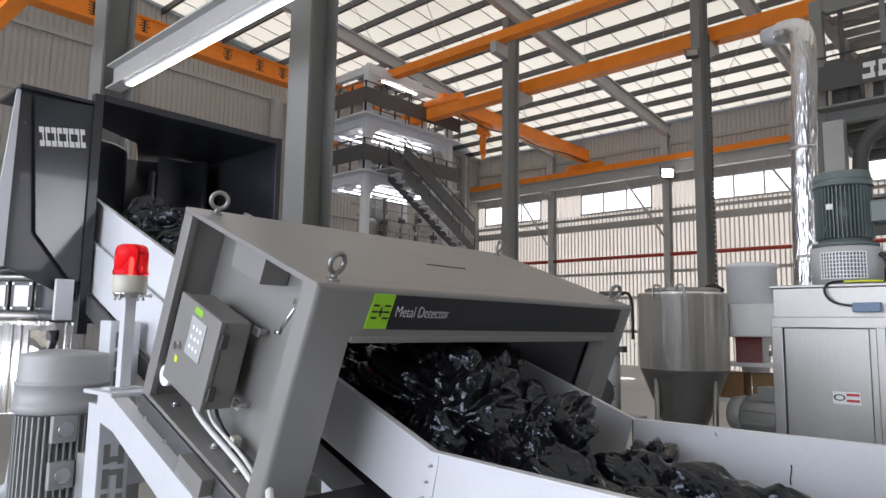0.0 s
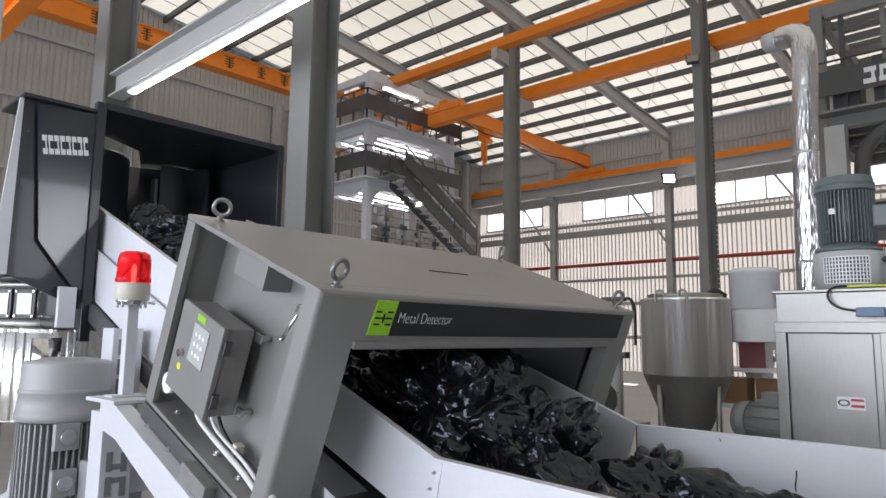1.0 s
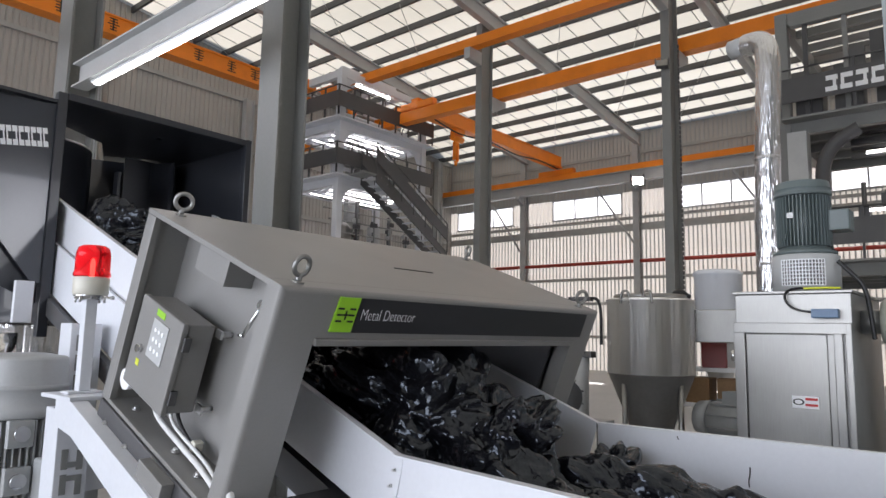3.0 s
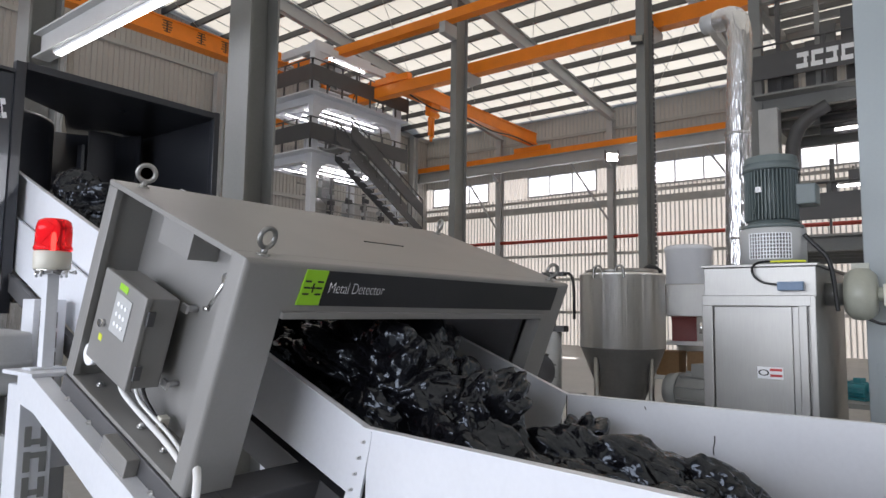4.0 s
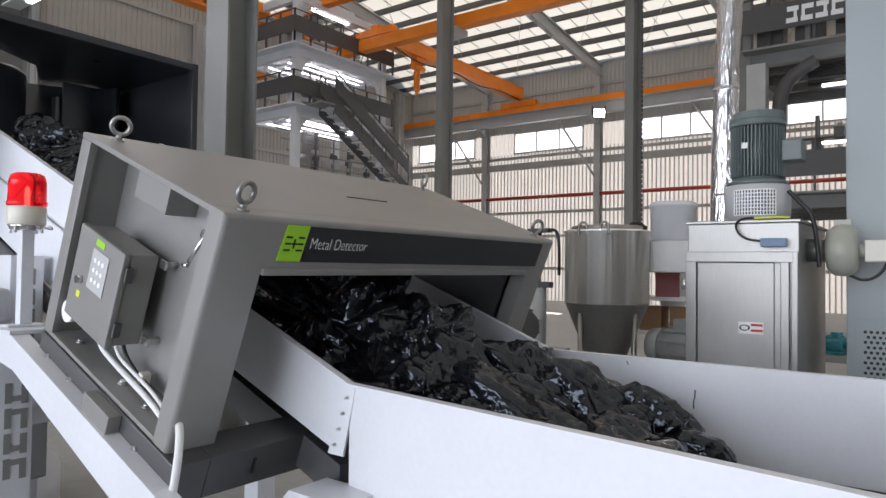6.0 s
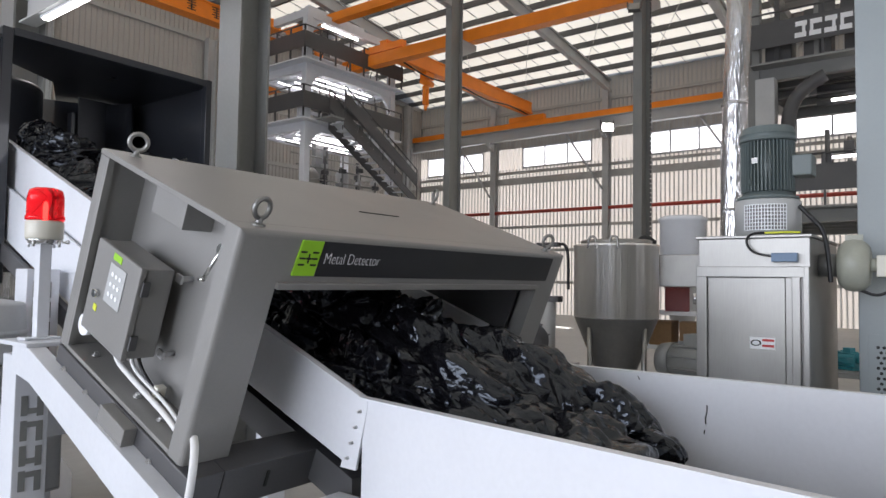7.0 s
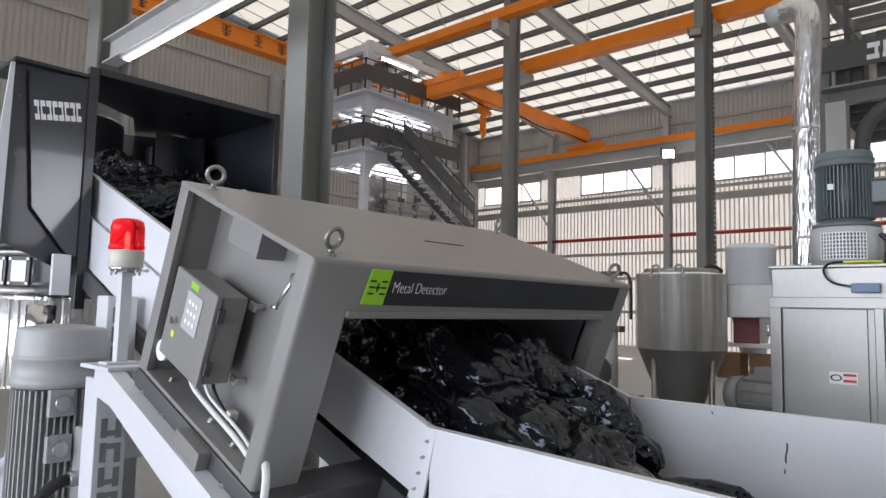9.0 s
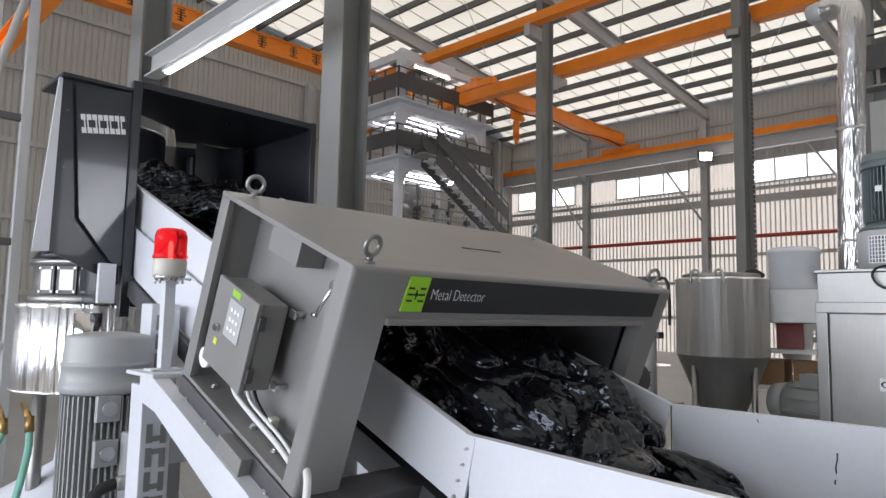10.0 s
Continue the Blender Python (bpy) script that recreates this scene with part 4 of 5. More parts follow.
def left_motor():
    root = thing("electric_motor", "large light grey finned electric motor standing upright", "motor", pose(1.1, 3.22, 0.31, 0, 0, 4))
    big_motor(root, 0.165, 1.17, M_MOTOR, M_MOTOR)
    part("terminal_box", box(-0.005, 0.19, -0.3, -0.17, 0.45, 0.785, 0.012), M_MOTOR, root)
    part("terminal_lid", box(0.005, 0.18, -0.312, -0.301, 0.46, 0.775, 0.008), M_MOTOR, root)
    part("cable_gland", cyl((-0.005, -0.24, 0.6), (-0.045, -0.24, 0.6), 0.028, seg=14), M_BOLT, root)
    part("power_cable", tube([(-0.045, -0.24, 0.6), (-0.11, -0.25, 0.59), (-0.18, -0.25, 0.5), (-0.21, -0.24, 0.3), (-0.22, -0.22, 0.0)], 0.022, 10, 4), M_RUBBER, root)
    for z in (0.705, 0.875):
        part("pad", box(-0.1, -0.01, -0.178, -0.15, z - 0.05, z + 0.05, 0.004), M_MOTOR, root)
        part("pad_bolt", cyl((-0.055, -0.19, z), (-0.055, -0.178, z), 0.028, seg=16), M_BOLT, root)
    part("stand", box(-0.2, 0.2, -0.2, 0.2, -0.3, -0.002, 0.01), M_FRAME, root)


left_motor()


# ---- drying machines beyond the conveyor ----
def steel_tank():
    root = thing("hopper_tank", "polished stainless steel hopper tank with a grey cone", "tank", pose(7.3, 3.25, 0))
    # wide drum on a cone, held by three legs
    R = 0.465
    part("drum", lathe([(R, 1.2), (R, 1.98), (R + 0.01, 1.985), (R + 0.01, 2.0), (R * 0.97, 2.01)], 64), M_TANK, root)
    part("lid", lathe([(R * 0.84, 2.011), (R * 0.84, 2.05), (R * 0.8, 2.06), (0.1, 2.07)], 48), M_STEELDULL, root)
    part("cone", lathe([(0.2, 0.55), (0.22, 0.6), (R * 0.98, 1.19), (R * 1.0, 1.199)], 48), M_CONE, root, "dull grey cone")
    for a in (160, 250, 20):
        c, s = math.cos(radians(a)), math.sin(radians(a))
        part("leg", cyl((0.4 * c, 0.4 * s, 0), (0.4 * c, 0.4 * s, 1.1), 0.03, seg=10), M_STEELDULL, root)
    for a in (170, 200):
        c, s = math.cos(radians(a)), math.sin(radians(a))
        part("handle", tube([(0.46 * c, 0.46 * s - 0.05, 1.95), (0.46 * c, 0.46 * s - 0.04, 2.08), (0.46 * c, 0.46 * s + 0.04, 2.08), (0.46 * c, 0.46 * s + 0.05, 1.95)], 0.014, 8, 3), M_STEELDULL, root)
    part("side_duct", box(0.12, 0.45, -1.6, -0.4, 1.55, 1.9, 0.01), M_STEELDULL, root)


steel_tank()


def dryer():
    root = thing("dewatering_machine", "dull stainless steel dewatering machine with a motor on top", "machine")
    X, y0, y1, z1 = 3.9, 0.79, 1.335, 1.835
    part("body", box(X + 0.012, X + 0.95, y0 + 0.0, y1 - 0.0, 0.1, z1 - 0.01, 0.004), M_STEELDULL, root)
    part("top_plate", box(X, X + 0.96, y0 - 0.01, y1 + 0.012, z1 - 0.009, z1 + 0.006, 0.003), M_STEELDULL, root)
    fr = part("door", box(X - 0.004, X + 0.0115, y0 + 0.112, y1 - 0.055, 0.16, 1.618, 0.003), M_STEELDULL, root)
    for a, b in ((y1 - 0.05, y1 + 0.004), (0.83, 0.87)):
        part("door_frame", box(X - 0.02, X + 0.0115, a, b, 0.15, 1.677, 0.004), M_STEELDULL, fr)
    part("door_frame", box(X - 0.021, X + 0.0115, y0 + 0.02, y1 + 0.005, 1.62, 1.676, 0.004), M_STEELDULL, fr)
    part("door_frame", box(X - 0.02, X + 0.0115, y0 - 0.0, y0 + 0.03, 0.15, 1.676, 0.004), M_STEELDULL, fr)
    lab = part("label", box(X - 0.0065, X - 0.0045, 0.949, 1.071, 1.25, 1.311), M_WHITEINK, fr, "white label with red bars")
    for z in (1.268, 1.297):
        part("label_bar", box(X - 0.008, X - 0.0067, 0.954, 1.01, z - 0.006, z + 0.006), M_RED, lab)
    part("label_symbol", torus(0.017, 0.003, pose(X - 0.0075, 1.041, 1.281, 0, 0, 90) @ Matrix.Diagonal((1.3, 0.3, 0.8, 1))), M_INK, lab)
    for dz in (1.5, 0.9):
        part("hinge", cyl((X - 0.015, y1 + 0.012, dz - 0.03), (X - 0.015, y1 + 0.012, dz + 0.03), 0.01, seg=10), M_STEEL, fr)
    sw = part("limit_switch", box(X - 0.04, X - 0.001, 0.84, 0.96, 1.7, 1.745, 0.004), M_BLUE, root, "small blue switch box")
    part("switch_cable", tube([(X - 0.02, 0.96, 1.73), (X - 0.03, 1.05, 1.745), (X - 0.02, 1.09, 1.81), (X + 0.0, 1.06, 1.855), (X + 0.08, 0.95, 1.855)], 0.006, 8, 4), M_RUBBER, root)
    part("cable_tie", tube([(X + 0.02, 1.0, 1.852), (X + 0.02, 0.9, 1.854), (X + 0.05, 0.84, 1.852)], 0.006, 6, 3), M_YELLOW, root, "yellow-green earth wire")
    part("lamp_cable", tube([(X + 0.15, 0.86, 2.0), (X + 0.15, 0.8, 1.93), (X + 0.15, 0.74, 1.86), (X + 0.17, 0.72, 1.6)], 0.012, 8, 4), M_RUBBER, root)
    # guard and motor on the roof
    g = part("guard", lathe([(0.165, 0), (0.165, 0.19), (0.15, 0.198)], 40, (X + 0.2, 1.022, z1 + 0.007)), M_COLLIGHT, root, "pale guard with a wire mesh window")
    mesh = bmesh.new()
    for k in range(15):
        a = radians(150 + 5.2 * k)
        c, s = math.cos(a), math.sin(a)
        bx(mesh, 0.166, 0.17, -0.0025, 0.0025, 0.03, 0.163, Matrix.Translation((X + 0.2, 1.022, z1 + 0.007)) @ pose(0, 0, 0, 0, 0, math.degrees(a)))
    for k in range(8):
        z = 0.03 + 0.019 * k
        for j in range(14):
            a = 150 + 5.2 * j + 2.6
            bx(mesh, 0.1655, 0.1695, -0.0075, 0.0075, z - 0.0022, z + 0.0022, Matrix.Translation((X + 0.2, 1.022, z1 + 0.007)) @ pose(0, 0, 0, 0, 0, a))
    back = bmesh.new()
    for j in range(14):
        bx(back, 0.1645, 0.1653, -0.0076, 0.0076, 0.03, 0.163, Matrix.Translation((X + 0.2, 1.022, z1 + 0.007)) @ pose(0, 0, 0, 0, 0, 150 + 5.2 * j + 2.6))
    part("mesh_backing", back, M_DETDARK, g)
    part("wire_mesh", mesh, M_WHITEINK, g)
    mot = thing("electric_motor", "dark green-grey finned electric motor standing on a guard", "motor", pose(X + 0.2, 1.022, z1 + 0.206))
    big_motor(mot, 0.135, 0.4, M_MOTORD, M_MOTORD)
    part("terminal_box", box(-0.06, 0.08, -0.225, -0.13, 0.12, 0.23, 0.008), M_MOTORD, mot)
    part("name_plate", box(-0.137, -0.13, 0.02, 0.05, 0.19, 0.22), M_ZINC, mot)
    part("lifting_lug", torus(0.014, 0.004, pose(-0.12, 0.06, 0.09)), M_MOTORD, mot)


dryer()


def foil_duct():
    bm = tube([(6.1, 1.71, 1.6), (6.1, 1.7, 2.4), (6.1, 1.68, 3.2), (6.1, 1.65, 3.75), (6.1, 1.64, 4.0), (6.12, 1.68, 4.17), (6.2, 1.84, 4.2)], 0.1, 20, 4)
    for v in bm.verts:
        k = noise.noise(v.co * 14) * 0.012 + noise.noise(v.co * 40) * 0.006
        v.co += v.normal * k if v.normal.length else Vector((0, 0, 0))
    root = thing("foil_duct", "silver foil wrapped exhaust duct with an elbow at the top", "duct")
    part("foil_sleeve", bm, M_FOIL, root)
    for z in (2.2, 3.1):
        part("duct_clamp", lathe([(0.105, 0), (0.109, 0.005), (0.109, 0.02), (0.105, 0.025)], 24, (6.1, 1.685, z)), M_FOIL, root)
    part("end_collar", cyl((6.19, 1.83, 4.2), (6.23, 1.98, 4.2), 0.085, seg=24), M_COLLIGHT, root)


foil_duct()


def blower():
    root = thing("blower", "olive grey round blower beside the steel machine", "blower", pose(4.2, 0.63, 1.69))
    b = lathe([(0.03, -0.075), (0.1, -0.07), (0.13, -0.04), (0.137, 0.0), (0.13, 0.04), (0.1, 0.07), (0.03, 0.075)], 36)
    bmesh.ops.transform(b, matrix=pose(0, 0, 0, 90, 0, 0), verts=b.verts[:])
    part("scroll", b, M_FANGREY, root)
    part("inlet", cyl((0, 0.07, 0), (0, 0.16, 0), 0.06, seg=20), M_ZINC, root)
    part("motor_stub", cyl((0, -0.11, 0), (0, -0.06, 0), 0.035, seg=20), M_FANGREY, root)
    part("motor_box", box(-0.05, 0.05, -0.2, -0.1, -0.06, 0.05, 0.006), M_CREAM, root, "cream motor box")
    part("tab", box(-0.01, 0.01, -0.04, 0.04, 0.125, 0.16), M_FANGREY, root)
    part("power_cable", tube([(0, -0.2, -0.046), (0, -0.17, -0.12), (0, -0.1, -0.16), (0, -0.03, -0.13)], 0.008, 8, 4), M_RUBBER, root)


blower()


def cabinet():
    root = thing("control_cabinet", "tall pale blue-grey control cabinet with a perforated vent", "cabinet")
    part("body", box(4.5, 4.92, -0.75, 0.645, 0.0, 4.4, 0.006), M_PALE, root)
    v = part("vent_panel", box(4.494, 4.4995, -0.3, 0.6, 0.72, 1.32, 0.002), M_PALE, root)
    holes = bmesh.new()
    for i in range(24):
        for j in range(17):
            y, z = 0.555 - 0.028 * i - (0.014 if j % 2 else 0), 1.25 - 0.028 * j
            if y > -0.28:
                cy(holes, (4.4925, y, z), (4.4938, y, z), 0.009, seg=8)
    ob = part("vent_hole", holes, M_INK, v)
    tagged(ob, kind="stuff")


cabinet()


def small_tank():
    root = thing("cyclone_tank", "grey painted cyclone tank on a white stand", "tank", pose(8.9, 3.02, 0))
    part("drum", lathe([(0.26, 1.72), (0.285, 1.75), (0.285, 2.38), (0.3, 2.39), (0.3, 2.43), (0.25, 2.46), (0.05, 2.47)], 40), M_FRAME, root)
    part("cone", lathe([(0.12, 1.05), (0.14, 1.08), (0.27, 1.719)], 32), M_COLLIGHT, root)
    part("port", cyl((-0.1, -0.33, 2.1), (-0.1, -0.42, 2.1), 0.06, seg=16), M_RUBBER, root)
    part("hose", tube([(-0.2, 0.3, 2.1), (-0.3, 0.42, 2.2), (-0.35, 0.48, 2.0), (-0.35, 0.45, 1.7)], 0.05, 10, 4), M_RUBBER, root)
    for y in (-0.6, 0.5):
        part("stand_post", box(-0.62, -0.56, y - 0.03, y + 0.03, 0, 1.62, 0.004), M_WHITEINK, root)
    for z, x1 in ((0.78, 0.2), (1.2, -0.22), (1.6, -0.3)):
        part("stand_shelf", box(-0.555, x1, -0.57, 0.47, z, z + 0.05, 0.004), M_WHITEINK, root)



small_tank()
for i, (y, z, mat, lab) in enumerate(((3.12, 0.8305, M_BROWN, "brown carton on the white stand"), (2.76, 0.8305, M_BROWN, "brown carton on the white stand"), (2.95, 1.2505, M_BIN, "red plastic bin on the white stand"))):
    c = thing("carton" if mat is M_BROWN else "bin", lab, "carton" if mat is M_BROWN else "bin", pose(8.48, y, z, 0, 0, 8 * i))
    part("body", box(-0.14, 0.14, -0.14, 0.14, 0, 0.28, 0.008), mat, c)
    part("lid", box(-0.145, 0.145, -0.145, 0.145, 0.281, 0.295, 0.004), mat, c)


def floor_motor(x, y, z, turn, name_label, mat, s=1.0):
    root = thing("pump_motor", name_label, "motor", pose(x, y, z, 0, 0, turn))
    b = cyl((-0.2 * s, 0, 0.2 * s), (0.2 * s, 0, 0.2 * s), 0.15 * s, seg=28)
    part("body", b, mat, root)
    part("cowl", cyl((0.2 * s, 0, 0.2 * s), (0.33 * s, 0, 0.2 * s), 0.16 * s, 0.14 * s, seg=28), mat, root)
    part("shaft_end", cyl((-0.32 * s, 0, 0.2 * s), (-0.2 * s, 0, 0.2 * s), 0.07 * s, seg=16), mat, root)
    part("foot", box(-0.18 * s, 0.18 * s, -0.14 * s, 0.14 * s, 0.0, 0.05 * s, 0.004), mat, root)
    part("terminal_box", box(-0.08 * s, 0.08 * s, -0.08 * s, 0.08 * s, 0.33 * s, 0.44 * s, 0.006), mat, root)
    for i in range(10):
        a = 36 * i
        f = bmesh.new()
        bx(f, -0.18 * s, 0.18 * s, -0.004, 0.004, 0.14 * s, 0.172 * s, pose(0, 0, 0.2 * s, a, 0, 0))
        part("fin", f, mat, root)
    return root


plinth = thing("motor_plinth", "low dark steel plinth under a pump motor", "plinth", pose(7.1, 2.3, 0))
part("top", box(-0.3, 0.3, -0.25, 0.25, 0.5, 0.55, 0.004), M_DETDARK, plinth)
for a in (-0.27, 0.27):
    for b in (-0.22, 0.22):
        part("leg", box(a - 0.02, a + 0.02, b - 0.02, b + 0.02, 0, 0.5), M_DETDARK, plinth)
floor_motor(7.1, 2.3, 0.5505, 75, "grey pump motor on a low plinth", M_COL, 1.2)


# ---- film towers ----
def tower(x0, x1, y0, y1, levels, label, lettered=False, stair=False):
    """A steel film-blowing tower: legs, platforms with rails and dark boards, rollers and cores."""
    root = thing("film_tower", label, "machine tower")
    top = levels[-1]
    paint = M_COL if lettered else M_FRAME
    for x in (x0, x1):
        for y in (y0, y1):
            part("leg", box(x - 0.13, x + 0.13, y - 0.13, y + 0.13, 0, top, 0.01, 1), paint, root)
    for n, z in enumerate(levels):
        last = n == len(levels) - 1
        d = bmesh.new()
        for a, b in ((y0, y0), (y1, y1)):
            bx(d, x0, x1, a - 0.1, a + 0.1, z - 0.3, z - 0.02)
        for a in (x0, x1):
            bx(d, a - 0.1, a + 0.1, y0 + 0.101, y1 - 0.101, z - 0.3, z - 0.02)
        for x in np.linspace(x0, x1, 5)[1:-1]:
            bx(d, x - 0.05, x + 0.05, y0 + 0.101, y1 - 0.101, z - 0.22, z - 0.03)
        part("deck_frame", d, paint, root)
        for sx, dx in ((x0 + 0.13, 1), (x1 - 0.13, -1)):
            arc = [(sx, z - 0.3), (sx + dx * 0.7, z - 0.3)] + [(sx + dx * 0.7 * (1 - math.sin(t)), z - 0.3 - 0.9 * (1 - math.cos(t))) for t in np.linspace(0.1, math.pi / 2, 8)]
            part("corner_brace", prism(arc, "y", y0 - 0.06, y0 + 0.06), paint, root)
        if last:
            continue
        part("deck", box(x0 - 0.5, x1 + 0.2, y0 - 0.45, y1, z - 0.019, z + 0.03), paint, root)
        part("light_strip", box(x0 + 0.6, x1 - 0.8, y0 + 0.3, y0 + 0.335, z - 0.37, z - 0.335), M_TUBE, root, "glowing fluorescent tube")
        if stair:
            part("light_strip", box(x0 + 0.3, x1 - 0.5, y0 + 0.8, y0 + 0.83, z - 0.345, z - 0.315), M_TUBE, root, "glowing fluorescent tube")
            part("light_strip", box(x0 + 0.3, x1 - 0.5, y0 + 1.9, y0 + 1.93, z - 0.345, z - 0.315), M_TUBE, root, "glowing fluorescent tube")
        part("light_strip", box(x0 + 0.6, x1 - 0.8, y0 + 1.3, y0 + 1.335, z - 0.37, z - 0.335), M_TUBE, root, "glowing fluorescent tube")
        if stair and n == 0:
            # machinery on the lowest deck: posts, pipe runs, drums and valve heads
            for k in range(14):
                px, py = x0 + 0.25 + 0.3 * k, y0 + 0.2 + 0.35 * (k % 3)
                h = (0.9, 1.5, 0.7, 1.2, 1.75)[k % 5]
                part("pipe", cyl((px, py, z + 0.03), (px, py, z + h), 0.035 + 0.02 * (k % 3), seg=10), (M_PURLIN, M_STEELDULL, M_COL, M_DETDARK)[k % 4], root)
                part("valve_head", box(px - 0.12, px + 0.12, py - 0.09, py + 0.09, z + h * 0.55, z + h * 0.55 + 0.16, 0.02), (M_DETDARK, M_COLLIGHT, M_PURLIN)[k % 3], root)
            for k, dz in enumerate((0.45, 0.95, 1.4, 1.8)):
                part("cross_pipe", cyl((x0 + 0.1, y0 + 0.25 + 0.3 * k, z + dz), (x1 - 0.1, y0 + 0.25 + 0.3 * k, z + dz), 0.03, seg=8), (M_STEELDULL, M_COL)[k % 2], root)
            part("drum", lathe([(0.3, 0), (0.32, 0.05), (0.32, 0.7), (0.2, 0.85), (0.1, 0.95)], 20, (x0 + 1.1, y0 + 0.9, z + 0.03)), M_STEELDULL, root)
            part("drum", lathe([(0.25, 0), (0.26, 0.05), (0.26, 0.9), (0.12, 1.05)], 20, (x0 + 2.6, y0 + 0.8, z + 0.03)), M_COLLIGHT, root)
            continue
        # guard rails with a dark board
        for side in ("front", "left"):
            r = bmesh.new()
            if side == "front":
                posts = [(x, y0 - 0.42) for x in np.linspace(x0 - 0.47, x1 + 0.17, 8)]
            else:
                posts = [(x0 - 0.47, y) for y in np.linspace(y0 - 0.42, y1, 5)]
            for px, py in posts:
                bx(r, px - 0.025, px + 0.025, py - 0.025, py + 0.025, z + 0.03, z + 1.15)
            (ax, ay), (bx_, by) = posts[0], posts[-1]
            for h in (0.65, 1.15):
                cy(r, (ax, ay, z + h), (bx_, by, z + h), 0.025, seg=8)
            part("guard_rail", r, M_DETDARK, root)
            if side == "front":
                b = part("sign_board", box(x0 - 0.5, x1 + 0.2, y0 - 0.48, y0 - 0.45, z + 0.35, z + 0.92), M_DETDARK, root, "dark grey board")
            else:
                b = part("sign_board", box(x0 - 0.53, x0 - 0.5, y0 - 0.48, y1, z + 0.35, z + 0.92), M_DETDARK, root, "dark grey board")
                if lettered and n == 1:
                    brand_bars(8, 0.36, pose(x0 - 0.535, y0 + (y1 - y0) * 0.83, z + 0.45, 90, 0, -90), M_WHITEINK, b, "white_mark", 2.3, 0.004)
        if lettered and n == 1:
            # bent air duct, pipes and tube lamps hanging under the lettered platform
            xs = x0 - 0.3
            part("air_duct", tube([(xs, y1 - 0.75, z - 1.9), (xs, y1 - 0.75, z - 1.2), (xs, y1 - 0.9, z - 0.8), (xs, y1 - 1.2, z - 0.55), (xs, y1 - 1.5, z - 0.4)], 0.15, 14, 5), M_DETDARK, root, "dark bent air duct")
            part("duct_box", box(xs - 0.15, xs + 0.25, y1 - 0.5, y1 - 0.1, z - 1.6, z - 0.32, 0.01), M_COLLIGHT, root, "pale grey box frame")
            for k in range(6):
                yy = y1 - 0.5 - 0.8 * k
                part("gear_unit", box(xs + 0.3, xs + 0.9, yy - 0.28, yy + 0.28, z + 0.031, z + 0.9 + 0.35 * (k % 2), 0.03), (M_DETDARK, M_PURLIN)[k % 2], root)
                part("upright", box(xs + 0.15, xs + 0.27, yy - 0.05, yy + 0.05, z + 0.031, z + 2.3, 0.008), (M_DETDARK, M_COL)[k % 2], root)
            part("top_beam", box(xs + 0.1, xs + 0.3, y0 + 0.2, y1 - 0.2, z + 2.301, z + 2.5, 0.01), M_COL, root)
            for k in range(7):
                yy, zz = y1 - 1.5 - 0.42 * k, z - 0.5 - 0.16 * (k % 4)
                part("roller", cyl((xs + 0.2, y1 - 1.3, zz), (xs + 0.2, y0 + 0.2, zz), 0.05 + 0.02 * (k % 2), seg=10), (M_PURLIN, M_STEEL, M_DETDARK)[k % 3], root)
                part("pipe", cyl((xs + 0.1, yy, z - 2.9 + 0.3 * (k % 3)), (xs + 0.1, yy, z - 1.6 - 0.2 * (k % 2)), 0.05, seg=10), (M_PURLIN, M_STEELDULL)[k % 2], root)
                part("valve", box(xs - 0.05, xs + 0.25, yy - 0.1, yy + 0.1, z - 2.4 + 0.2 * (k % 3), z - 2.1 + 0.2 * (k % 3), 0.01), M_DETDARK, root)
                part("cable_run", box(xs + 0.2, xs + 0.32, yy - 0.16, yy + 0.16, z + 0.93, z + 1.5 + 0.3 * (k % 3), 0.01), (M_PURLIN, M_DETDARK, M_COL)[k % 3], root)
            for dz in (0.95, 2.2):
                part("light_strip", box(xs - 0.02, xs + 0.04, y0 + 0.6, y1 - 1.6, z - dz - 0.05, z - dz), M_TUBE, root, "glowing fluorescent tube")
        # rollers, drives and small machinery on the deck
        rng = random.Random(11 + n)
        for k in range(4):
            zz = z + 0.5 + 0.35 * k
            yy = y0 + 0.5 + 0.5 * k
            part("roller", cyl((x0 + 0.3, yy, zz), (x1 - 0.3, yy, zz), 0.07, seg=14), M_STEELDULL if k % 2 else M_FRAME, root)
        for k in range(5):
            px, py = x0 + 0.5 + (x1 - x0 - 1) * k / 4, y0 + rng.uniform(0.3, 1.6)
            h = rng.uniform(0.6, 1.5)
            part("drive_post", box(px - 0.07, px + 0.07, py - 0.07, py + 0.07, z + 0.03, z + h), rng.choice((M_COL, M_PURLIN, M_FRAME)), root)
            part("drive_motor", cyl((px - 0.22, py - 0.1, z + h * 0.7), (px + 0.22, py - 0.1, z + h * 0.7), 0.13, seg=14), rng.choice((M_MOTORD, M_PURLIN, M_ORANGE)), root)
        for k in range(3):
            px = x0 + 0.8 + 1.3 * k
            part("cable", tube([(px, y0 - 0.1, z + 1.6), (px + 0.2, y0, z + 0.9), (px - 0.1, y0 + 0.1, z + 0.4), (px, y0 + 0.1, z + 0.04)], 0.02, 5, 2), M_RUBBER, root)
    z = levels[-1]
    part("head_frame", box(x0 + 0.2, x1 - 1.4, y0 + 0.2, y0 + 0.4, z - 0.05, z + 0.25), M_FRAME, root)
    for k in range(4):
        part("head_roller", cyl((x0 + 0.4, y0 + 0.4 + 0.4 * k, z + 0.2), (x1 - 1.5, y0 + 0.4 + 0.4 * k, z + 0.2), 0.12, seg=14), M_STEELDULL, root)
